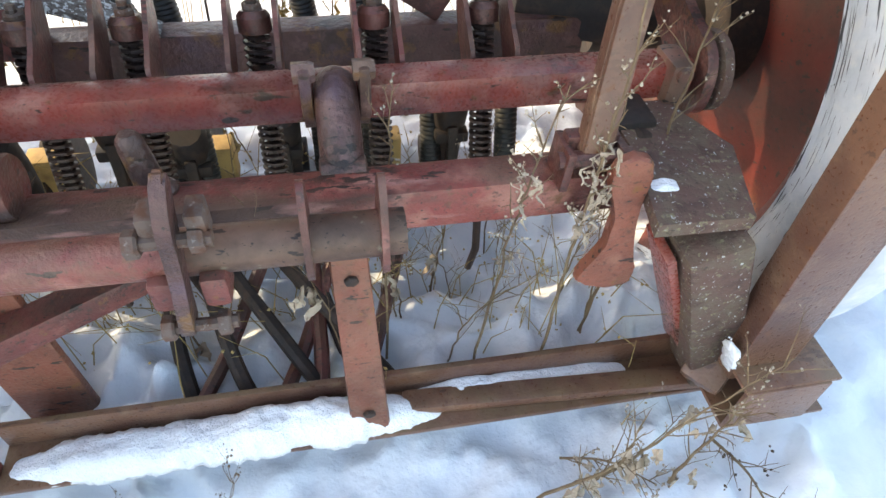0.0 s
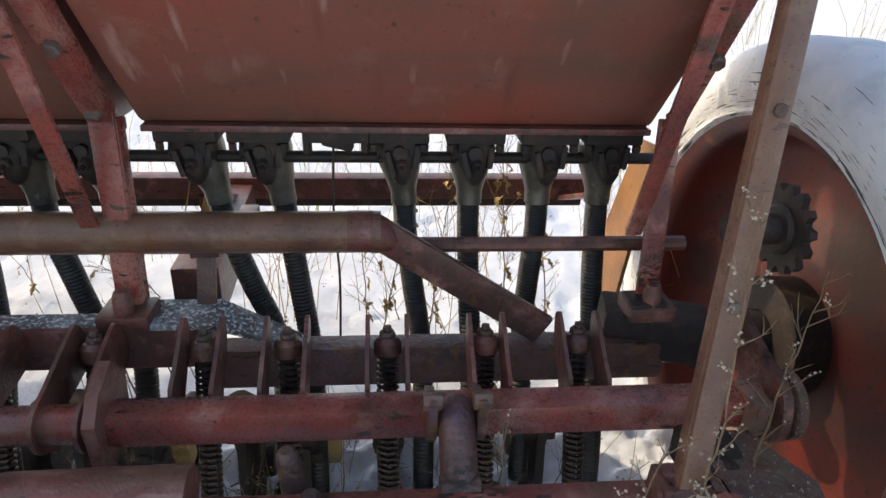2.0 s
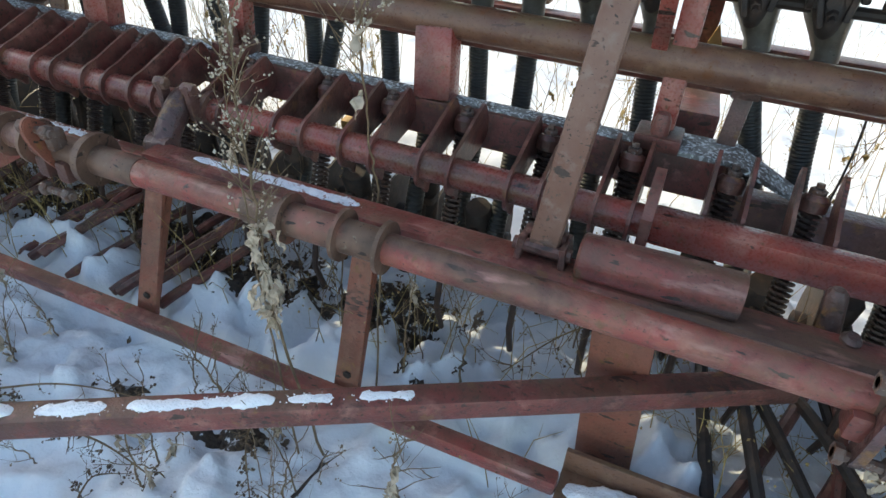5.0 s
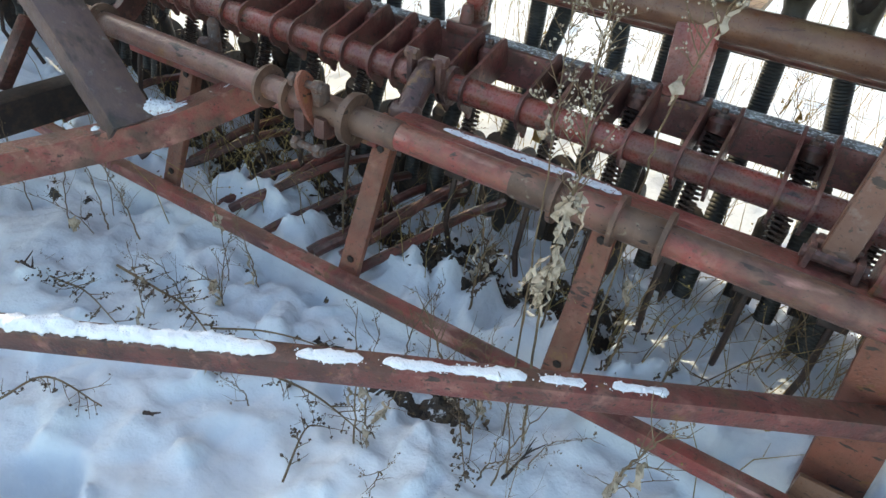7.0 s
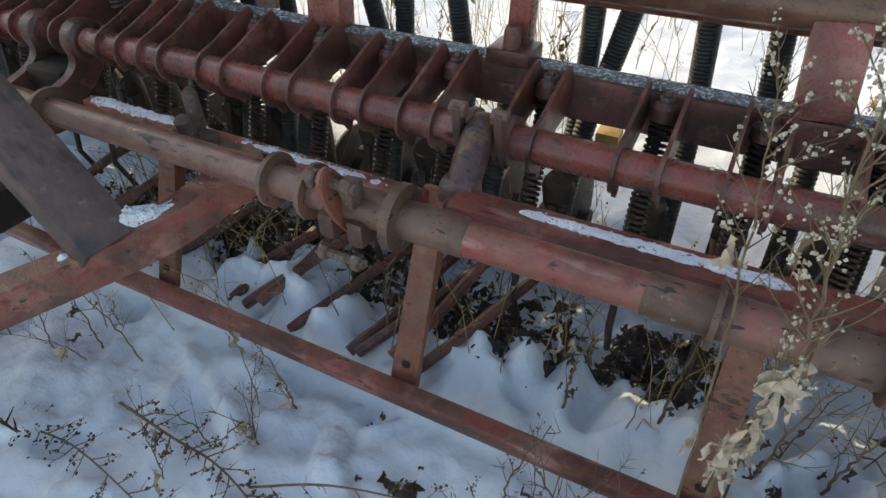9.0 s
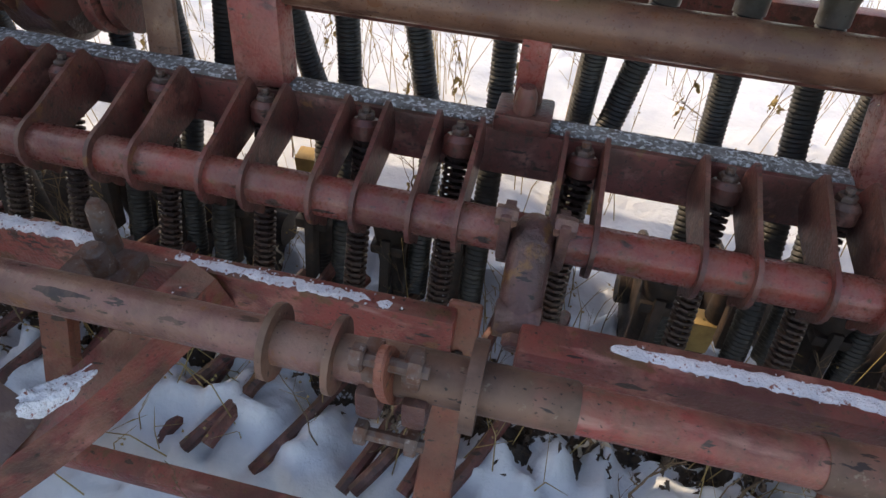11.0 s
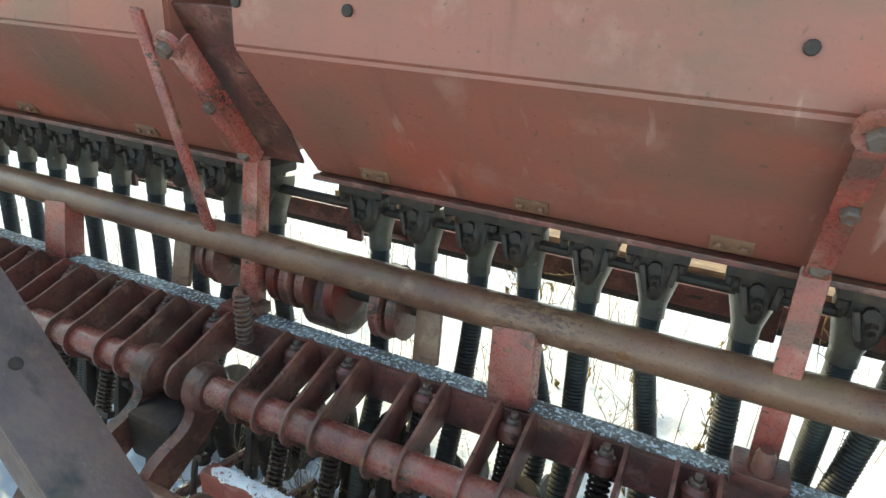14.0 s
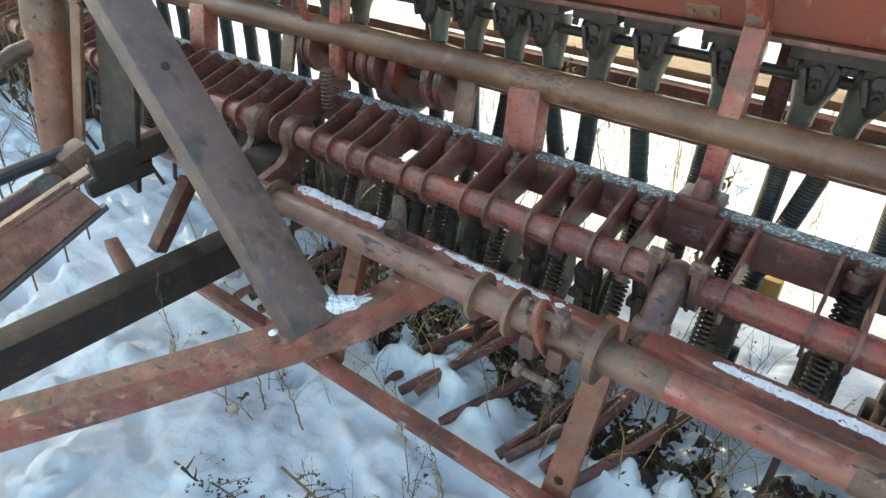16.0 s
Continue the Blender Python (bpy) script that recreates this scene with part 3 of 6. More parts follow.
hops = []
for x0, x1 in ((-0.445, 0.36), (-2.175, -0.475), (-4.03, -2.305), (-4.84, -4.06)):
    h = one("hopper", lambda b: hopper_box(b, x0, x1), HOPPER, drill, "faded red sheet-metal seed hopper")
    hops.append(h)
    one("lip", lambda b: bar(b, (x0 + 0.01, 1.040, 1.163), (x1 - 0.01, 1.040, 1.163), 0.034, 0.010, bevel=0.002), RED_RUST, h)


# seed cups, funnels and corrugated tubes
def cup(b):
    bar(b, (-0.048, 1.085, 1.146), (0.048, 1.085, 1.146), 0.080, 0.022, bevel=0.004)
    bar(b, (0, 1.090, 1.150), (0, 1.087, 1.100), 0.056, 0.056, up=V(0, 1, 0), bevel=0.010)
    tube(b, [(0.0, 1.080, 1.112), (0.002, 1.072, 1.094), (0.004, 1.068, 1.076), (0.004, 1.070, 1.066), (0.004, 1.072, 1.062)], [0.028, 0.025, 0.018, 0.013, 0.008], 10)
    bar(b, (0.030, 1.066, 1.128), (0.026, 1.062, 1.090), 0.010, 0.016, up=V(0, 1, 0), bevel=0.003)
    tube(b, [(-0.036, 1.082, 1.115), (-0.034, 1.082, 1.115), (0.034, 1.082, 1.115), (0.036, 1.082, 1.115)], [0.012, 0.018, 0.018, 0.012], 12)
    tube(b, [(0.0, 1.050, 1.118), (0.0, 1.075, 1.118)], 0.011, 8)
    nut(b, (-0.040, 1.05, 1.134), (0, 0, -1), 0.007, 0.012)
    nut(b, (0.040, 1.05, 1.134), (0, 0, -1), 0.007, 0.012)


def cup_latch(b):
    """The clasp and its bolt on the front of a cup."""
    bar(b, (-0.020, 1.050, 1.122), (-0.008, 1.046, 1.080), 0.009, 0.012, up=V(0, 1, 0), bevel=0.003)
    nut(b, (0.004, 1.052, 1.100), (0, -1, -0.2), 0.010, 0.012)
    tube(b, [(0.004, 1.042, 1.098), (0.004, 1.030, 1.094)], 0.005, 8)


def seed_tube(b, dm, dl, dy):
    pts = smoothline([(dm * 0.7, 1.102, 1.042), (dm, 1.092, 0.97), (dm + (dl - dm) * 0.45, 1.075 + dy * 0.4, 0.86), (dl, 1.04 + dy, 0.74), (dl * 1.1, 0.98 + dy, 0.60), (dl * 1.1, 0.95 + dy, 0.46)], 52)
    rs = [0.0204 if k % 3 == 0 else (0.0187 if k % 3 == 1 else 0.0199) for k in range(len(pts))]
    tube(b, pts, rs, 12)


def funnel(b, dm):
    """A short pressed spout, drawn in under the cup to the tube's neck."""
    tube(b, [(0, 1.112, 1.120), (dm * 0.1, 1.110, 1.104), (dm * 0.3, 1.107, 1.084), (dm * 0.5, 1.104, 1.062), (dm * 0.65, 1.102, 1.044), (dm * 0.7, 1.101, 1.038), (dm * 0.8, 1.099, 1.016)], [0.040, 0.041, 0.036, 0.029, 0.0240, 0.0225, 0.0225], 18)


# place of each cup, then the sideways bend of its tube at the neck and at the bar
CUPS = ((0.301, 0.004, 0.013), (0.195, 0.0, -0.006), (0.073, 0.0, 0.007), (-0.050, 0.012, 0.042), (-0.270, 0.030, 0.062), (-0.380, 0.035, 0.105),
        (-0.540, 0.020, 0.048), (-0.656, 0.022, 0.075), (-0.759, 0.008, 0.016), (-0.859, 0.004, 0.012), (-0.960, 0.010, 0.030), (-1.060, 0.0, 0.015),
        (-1.150, -0.030, -0.075), (-1.240, -0.010, -0.014), (-1.385, 0.0, 0.010), (-1.532, 0.004, 0.045), (-1.640, 0.002, 0.020), (-1.765, 0.026, 0.080),
        (-1.852, 0.010, 0.018), (-1.965, 0.012, 0.035), (-2.075, 0.020, 0.050))
CUPS += tuple((-2.33 - 0.12 * k, 0.01, 0.03) for k in range(21))
c0 = None
for i, (x, dm, dl) in enumerate(CUPS):
    asm = new("seed_cup")
    asm.parent = drill
    asm.matrix_basis = T(x)
    if c0 is None:
        c0 = one("cup_housing", cup, DARK, asm)
        p0 = one("cup_latch", cup_latch, DARK, asm)
    else:
        again(c0, asm, T(0))
        again(p0, asm, T(0))
    if x < -2.6:
        again(far_funnel, asm, T(0))
        again(far_tube, asm, T(0))
        continue
    far_funnel = one("funnel", lambda b: funnel(b, dm), GALV, asm, "dull metal funnel")
    far_tube = one("seed_tube", lambda b: seed_tube(b, dm, dl, (0, .05, -.03, .03)[i % 4]), RUBBER, asm, "black corrugated rubber tube")

# a cup that has lost its tube
bare = new("seed_cup")
bare.parent, bare.matrix_basis = drill, T(-0.150)
one("cup_stump", lambda b: (bar(b, (-0.052, 1.085, 1.146), (0.052, 1.085, 1.146), 0.080, 0.022, bevel=0.004), bar(b, (-0.024, 1.088, 1.140), (0.028, 1.088, 1.128), 0.05, 0.030, bevel=0.008), nut(b, (-0.046, 1.06, 1.136), (0, 0, -1), 0.008, 0.022), nut(b, (0.046, 1.06, 1.136), (0, 0, -1), 0.008, 0.018)), DARK, bare)
one("wire", lambda b: tube(b, smoothline([(-0.006, 1.07, 1.13), (-0.010, 1.065, 1.0), (-0.004, 1.06, 0.88), (-0.010, 1.055, 0.70)], 5), 0.0022, 5), DARK, bare)

one("drive_shaft", lambda b: tube(b, [(-4.84, 1.09, 1.100), (0.40, 1.09, 1.100)], 0.010, 10), DARK, drill)
one("cross_rod", lambda b: tube(b, [(-4.84, 1.0, 0.980), (0.43, 1.0, 0.980)], 0.013, 10), RED_RUST, drill)
# the darker rusted red stands in for the shade on the foot board
one("foot_board", lambda b: bar(b, (-4.9, 1.62, 0.855), (0.45, 1.62, 0.855), 0.05, 0.058, bevel=0.006), RED_RUST, drill)
one("foot_plank", lambda b: bar(b, (-2.55, 1.765, 0.905), (-0.86, 1.765, 0.905), 0.250, 0.026, bevel=0.006), PLANK, drill, "weathered yellow-brown wooden plank")
for x in (0.40, -0.445, -1.335, -2.29, -3.1, -4.05, -4.85):
    one("board_arm", lambda b: bar(b, (x, 1.36, 0.93), (x, 1.60, 0.83), 0.045, 0.012, up=V(0, 0, 1), bevel=0.003), RED_RUST, drill)
    one("board_stay", lambda b: bar(b, (x, 1.36, 1.30), (x, 1.36, 0.90), 0.045, 0.012, up=V(0, 1, 0), bevel=0.003), RED_RUST, drill)
one("lower_rail", lambda b: bar(b, (-4.9, 1.632, 0.813), (0.45, 1.632, 0.813), 0.034, 0.026, bevel=0.005), DARK, drill)


# posts between rear bar and rail
def post(b, x, w):
    bar(b, (x, 0.926, B_Z1 - 0.005), (x - 0.012, E_Y - 0.01, E_Z - 0.01), w, 0.05, up=V(0, 1, 0), bevel=0.008)


for x, w in ((-1.70, 0.075), (-0.872, 0.075), (-2.80, 0.075), (-3.62, 0.075), (-4.35, 0.075)):
    one("post", lambda b: post(b, x, w), RED, drill)


# low hinge bar on the snow, legs and opener arms
def low_bar(b):
    bar(b, (-2.45, 0.535, 0.449), (-0.46, 0.535, 0.449), 0.032, 0.034, bevel=0.008)


def low_angle(b):
    bar(b, (-0.46, 0.545, 0.437), (0.56, 0.545, 0.437), 0.075, 0.010, bevel=0.003)
    bar(b, (-0.46, 0.578, 0.462), (0.56, 0.578, 0.462), 0.010, 0.055, bevel=0.003)


one("low_bar", low_bar, DULL_RED, drill)
one("low_bar", low_angle, PIPE, drill, "olive-brown angle bar")


def leg(b, p, q):
    """A flat leg, tapered, with one folded edge."""
    d, s, u = axes(p, q, V(0, 1, 0))
    n = (q - p).length
    plate(b, [(0, -0.021), (n * 0.4, -0.0225), (n, -0.027), (n, 0.027), (n * 0.4, 0.0225), (0, 0.021)], p, u, 0.012, d)
    bmesh.ops.bevel(b, geom=list(b.edges), offset=0.003, segments=1, affect="EDGES")
    bar(b, p + V(0.015, 0.012, -0.03), q + V(0.020, 0.012, 0.03), 0.007, 0.016, up=V(0, 1, 0), bevel=0.002)


for p, q in (((0.012, 0.575, 0.79), (0.022, 0.520, 0.448)), ((-0.879, 0.682, 0.770), (-0.871, 0.560, 0.438)), ((-1.352, 0.690, 0.770), (-1.357, 0.566, 0.438)), ((-1.925, 0.690, 0.760), (-1.918, 0.566, 0.438))):
    p, q = Vector(p), Vector(q)
    lg = one("leg", lambda b: leg(b, p, q), LEG, drill, "rusty orange-brown flat leg")
    for k in (0.19, 0.88):
        one("bolt_head", lambda b: nut(b, p.lerp(q, k) + V(0, -0.006, 0), (0, -1, -0.1), 0.0085, 0.005), DARK, lg)


def opener_arm(b, dx, curve):
    pts = smoothline([(0, 0.598, 0.440), (dx * 0.2, 0.63, 0.452 + curve * 0.3), (dx * 0.5, 0.70, 0.462 + curve * 0.7), (dx, 0.84, 0.505 + curve * 0.5), (dx * 1.2, 0.98, 0.50)], 4)
    tube(b, pts, 0.0115, 8)


def opener_disc(b):
    tube(b, [(-0.006, 1.02, 0.455), (-0.003, 1.02, 0.455), (0.003, 1.02, 0.455), (0.006, 1.02, 0.455)], [0.11, 0.125, 0.125, 0.11], 28)
    tube(b, [(-0.03, 1.02, 0.46), (0.03, 1.02, 0.46)], 0.035, 14)


def opener_boot(b):
    tube(b, [(0.0, 0.975, 0.655), (0.0, 0.980, 0.645), (0.0, 0.99, 0.60), (0.0, 1.0, 0.52), (0.0, 1.01, 0.44)], [0.026, 0.032, 0.030, 0.024, 0.020], 12)
    bar(b, (0.0, 0.965, 0.61), (0.0, 0.945, 0.47), 0.018, 0.030, up=V(0, 1, 0), bevel=0.004)
    bar(b, (-0.03, 0.97, 0.585), (0.03, 0.97, 0.585), 0.03, 0.022, bevel=0.006)


p1 = p2 = p3 = p4 = p5 = None
ra = random.Random(12)
for i, x in enumerate(BOLTS):
    asm = new("disc_opener")
    asm.parent = drill
    asm.matrix_basis = T(x)
    if p1 is None:
        p1 = one("arm", lambda b: opener_arm(b, 0.05, 0.0), RED_RUST, asm)
        p4 = one("arm", lambda b: opener_arm(b, 0.12, 0.030), RED_RUST, asm)
        p5 = one("arm", lambda b: opener_arm(b, -0.10, 0.050), DARK, asm)
        p2 = one("disc", opener_disc, DARK, asm)
        p3 = one("boot", opener_boot, DARK, asm)
        p1.matrix_basis = T(-0.05)
    else:
        if x > -0.40:
            again(p5, asm, T(0.02 + ra.uniform(-.03, .03), 0, ra.uniform(-.045, .0)) @ Matrix.Rotation(ra.uniform(-.3, .3), 4, "Z"))
            if ra.random() < 0.5:
                again(p1, asm, T(ra.uniform(-.03, .03), 0, ra.uniform(-.03, .0)) @ Matrix.Rotation(ra.uniform(-.3, .3), 4, "Z"))
        if -2.5 < x < -1.27:
            again(p1, asm, T(-0.04 + ra.uniform(-.02, .02), 0, ra.uniform(-.03, .012)) @ Matrix.Rotation(ra.uniform(-.16, -.02), 4, "Z"))
        if -2.5 < x < -1.33:
            again(p4, asm, T(0.03 + ra.uniform(-.02, .02), 0, ra.uniform(-.045, -.005)) @ Matrix.Rotation(ra.uniform(-.16, -.02), 4, "Z"))
        again(p2, asm, T(0, ra.uniform(.08, .14), ra.uniform(-.04, -.01)))
        again(p3, asm, T(0, ra.uniform(-.03, .05), ra.uniform(-.02, .02)))
# boots whose yellow is sunlight painted into their colour
for x, y, z in ((-0.48, 1.06, 0.525), (-0.19, 1.06, 0.525), (0.11, 1.05, 0.525), (-1.745, 1.150, 0.590), (-1.207, 1.180, 0.635), (-0.95, 1.05, 0.46)):
    one("yellow_boot", lambda b: bar(b, (x, y, z - 0.05), (x, y - 0.01, z + 0.035), 0.05, 0.04, up=V(0, 1, 0), bevel=0.006), SUN_YELLOW, drill, "opener boot coloured yellow as if sunlit")


# wheel
W_X, W_Y, W_Z, W_R = 0.615, 1.083, 0.733, 0.433


def ring_profile(b, prof, n=72):
    """Turn (x, r) points round the wheel's axle."""
    rings = []
    for k in range(n):
        a = k * math.tau / n
        rings.append([b.verts.new((x, W_Y + r * math.cos(a), W_Z + r * math.sin(a))) for x, r in prof])
    for k in range(n):
        a, c = rings[k], rings[(k + 1) % n]
        for i in range(len(prof) - 1):
            b.faces.new((a[i], a[i + 1], c[i + 1], c[i]))


wheel = new("wheel")
wheel.parent = drill
one("tyre", lambda b: ring_profile(b, [(W_X + 0.03, 0.425), (W_X, 0.433), (W_X - 0.012, 0.442), (W_X - 0.010, 0.452), (W_X - 0.020, 0.462), (W_X - 0.024, 0.50), (W_X - 0.014, 0.535), (W_X + 0.010, 0.562), (W_X + 0.05, 0.575), (W_X + 0.12, 0.572), (W_X + 0.165, 0.54), (W_X + 0.18, 0.49), (W_X + 0.16, 0.44), (W_X + 0.14, 0.425)], 96), TYRE, wheel, "tyre whose side is painted white, with dark cracks", 60)
one("rim", lambda b: ring_profile(b, [(W_X - 0.004, 0.437), (W_X + 0.006, 0.424), (W_X + 0.018, 0.410), (W_X + 0.04, 0.404), (W_X + 0.06, 0.408), (W_X + 0.12, 0.398), (W_X + 0.15, 0.380), (W_X + 0.17, 0.33), (W_X + 0.165, 0.24), (W_X + 0.13, 0.15), (W_X + 0.13, 0.0)], 96), RIM, wheel, "dished red steel rim", 50)
one("hub", lambda b: tube(b, [(W_X + 0.13, W_Y, W_Z), (W_X + 0.06, W_Y, W_Z), (W_X + 0.055, W_Y, W_Z), (0.47, W_Y, W_Z)], [0.12, 0.12, 0.055, 0.05], 28), DARK, wheel)


# the wheel at the other end, alike but turned round
far_wheel = new("wheel")
far_wheel.parent, far_wheel.matrix_basis = drill, Matrix.Translation((-4.48, 2 * W_Y, 0)) @ Matrix.Rotation(math.pi, 4, "Z")
for ob in wheel.children:
    again(ob, far_wheel, T(0))


# ---- struts, brackets and clamps of the drill ----
def hopper_strut(x, low=-0.035, high=-0.032):
    st = new("hopper_strut")
    st.parent = drill
    one("upright", lambda b: (bar(b, (x, 0.935, B_Z1), (x, 0.968, 1.20), 0.036, 0.007, up=V(0, 1, 0), bevel=0.002), bar(b, (x + 0.016, 0.950, B_Z1), (x + 0.016, 0.983, 1.19), 0.007, 0.030, up=V(0, 1, 0), bevel=0.002)), RED, st)
    one("arm", lambda b: (bar(b, (x, 0.960, 1.19), (x - 0.004, 0.808, 1.405), 0.030, 0.007, up=V(0, 1, 0), bevel=0.002), bar(b, (x + 0.013, 0.974, 1.195), (x + 0.009, 0.822, 1.41), 0.007, 0.028, up=V(0, 1, 0), bevel=0.002), tube(b, [(x - 0.004, 0.802, 1.395), (x - 0.004, 0.812, 1.402)], 0.024, 16)), RED, st)
    one("bolt_head", lambda b: nut(b, (x + 0.002, 0.876, 1.300), (0, -0.8, -0.5), 0.011, 0.012), BOLT, st)
    one("bolt_head", lambda b: nut(b, (x - 0.004, 0.802, 1.396), (0, -0.8, -0.5), 0.013, 0.014), BOLT, st)
    if low:
        one("side_brace", lambda b: bar(b, (x + low, 0.950, 1.02), (x + high, 0.796, 1.45), 0.026, 0.008, up=V(0, 1, 0), bevel=0.002), RED, st)
    one("bolt_head", lambda b: nut(b, (x, 0.955, 1.205), (0, -1, 0.3), 0.015, 0.012), BOLT, st)
    one("foot", lambda b: (bar(b, (x - 0.038, 0.928, B_Z1 + 0.012), (x + 0.038, 0.928, B_Z1 + 0.012), 0.066, 0.026, bevel=0.006), tube(b, [(x, 0.915, B_Z1 + 0.02), (x, 0.915, B_Z1 + 0.05), (x, 0.915, B_Z1 + 0.06)], [0.016, 0.014, 0.010], 10)), RED_RUST, st)
    return st


for x in (-0.463, -1.332, -2.262, -3.15, -4.02, -4.83, 0.352):
    hopper_strut(x, *((0, 0) if x == -1.332 else (-0.095, -0.055) if x == -2.262 else ()))


def link_strap(x):
    """A welded link from the press shaft down to the front bar, held by two clamps."""
    ln = new("shaft_link")
    ln.parent = drill
    one("link", lambda b: tube(b, smoothline([(x, 0.738, 0.872), (x, 0.708, 0.866), (x, 0.678, 0.842), (x, 0.654, 0.812), (x, 0.640, 0.786)], 5), [0.016, 0.020, 0.023] + [0.0245] * 15 + [0.023, 0.021, 0.017], 16), BROWN, ln, "worn purple-brown casting")
    one("link_foot", lambda b: tube(b, [(x - 0.026, 0.644, 0.806), (x - 0.024, 0.644, 0.806), (x + 0.024, 0.644, 0.806), (x + 0.026, 0.644, 0.806)], [0.018, 0.022, 0.022, 0.018], 16), BROWN, ln)
    one("link_pin", lambda b: nut(b, (x, 0.624, 0.800), (0, -0.9, -0.3), 0.013, 0.014), BROWN, ln)
    for dx in (-0.032, 0.032):
        one("clamp", lambda b: (tube(b, [(x + dx - 0.006, A_Y, A_Z), (x + dx + 0.006, A_Y, A_Z)], 0.038, 16), bar(b, (x + dx, 0.708, 0.842), (x + dx, 0.702, 0.908), 0.013, 0.022, up=V(0, 1, 0), bevel=0.004), nut(b, (x + dx - 0.012, 0.704, 0.900), (1, 0, 0), 0.012, 0.024)), BROWN, ln)


link_strap(0.018)
link_strap(-1.290)


def u_clamp(x, slim=False):
    """A lever plate standing across the lift shaft, with blocks and bolts: forged and thick, or a slim flat bar."""
    u = new("lever_clamp")
    u.parent = drill

    def lever(b):
        o = [(0.020, 0.078), (0.034, 0.082), (0.046, 0.072), (0.050, 0.050), (0.046, 0.0), (0.048, -0.040), (0.054, -0.075), (0.044, -0.104), (0.026, -0.124), (0.016, -0.108), (0.022, -0.070), (0.024, 0.030), (0.018, 0.062)]
        if slim:
            o = [(-0.052, 0.058), (-0.034, 0.076), (-0.014, 0.072), (0.020, 0.034), (0.046, -0.010), (0.060, -0.052), (0.054, -0.074), (0.036, -0.078), (0.014, -0.050), (-0.018, 0.008)]
        plate(b, rounded(o), (x - 0.004, D_Y, D_Z), (1, 0, 0), 0.009 if slim else 0.013, (0, -1, 0))
        bmesh.ops.bevel(b, geom=list(b.edges), offset=0.002 if slim else 0.003, segments=2, affect="EDGES")
        if not slim:      # it leans along the shaft
            for v in b.verts:
                v.co.x += 0.10 * (v.co.z - D_Z)

    one("lever", lever, LEG if slim else BROWN, u, "slim rusty lever plate" if slim else "forged brown lever plate")
    lean = 0.0 if slim else 0.006
    up_ = 0.034 if slim else 0.060
    for sgn in (-1, 1):
        one("block", lambda b: bar(b, (x + lean + sgn * 0.010, D_Y - 0.022, D_Z + up_), (x + lean + sgn * 0.028, D_Y - 0.022, D_Z + up_), 0.030, 0.036, bevel=0.006), BOLT, u)
        one("block", lambda b: bar(b, (x + sgn * 0.010, D_Y - 0.016, D_Z - 0.024), (x + sgn * 0.036, D_Y - 0.016, D_Z - 0.024), 0.040, 0.040, bevel=0.008), RED_RUST, u)
    for dz in (0.052, -0.066):
        one("bolt", lambda b: (tube(b, [(x - 0.034, D_Y - 0.036, D_Z + dz), (x + 0.036, D_Y - 0.036, D_Z + dz)], 0.007, 8), nut(b, (x + 0.018, D_Y - 0.036, D_Z + dz), (1, 0, 0), 0.013, 0.012), nut(b, (x - 0.034, D_Y - 0.036, D_Z + dz), (1, 0, 0), 0.013, 0.012)), BOLT, u)


u_clamp(-0.135)
u_clamp(-1.392, True)


def collar(x, r=0.040, t=0.007):
    one("collar", lambda b: plate(b, [(r * math.cos(a * math.tau / 18) * (1.0 if a not in (13, 14) else 1.25), r * math.sin(a * math.tau / 18)) for a in range(18)], (x, D_Y, D_Z), (1, 0, 0), t, (0, 1, 0)), GREY, drill)


for x in (-1.520, -1.455, -0.931, -0.838, -0.768, -2.0):
    collar(x)
for x0, x1 in ((-1.42, -1.22), (-1.006, -0.765)):
    one("shaft_sleeve", lambda b: tube(b, [(x0, D_Y, D_Z), (x0 + 0.004, D_Y, D_Z), (x1 - 0.004, D_Y, D_Z), (x1, D_Y, D_Z)], [0.0245, 0.0262, 0.0262, 0.0245], 20), GREY, drill, "bare worn part of the shaft")


def leg_bracket(x):
    for dx in (-0.036, 0.036):
        o = [(-0.036, 0.030), (0.0, 0.042), (0.036, 0.028), (0.030, -0.030), (0.012, -0.075), (-0.008, -0.075), (-0.034, -0.02)]
        one("bracket_plate", lambda b: plate(b, rounded(o), (x + dx, D_Y, D_Z), (1, 0, 0), 0.007, (0, -1, 0)), RED_RUST, drill)


leg_bracket(0.012)
collar(-1.318, 0.046, 0.014)

# roller of loose pipe on the front bar, and feet of the straps
one("pipe_roller", lambda b: tube(b, [(-0.512, 0.622, 0.840), (-0.508, 0.622, 0.840), (-0.302, 0.624, 0.842), (-0.298, 0.624, 0.842), (-0.300, 0.624, 0.842)], [0.030, 0.034, 0.034, 0.032, 0.026], 20), DULL_RED, drill, "short length of red pipe welded on the bar")


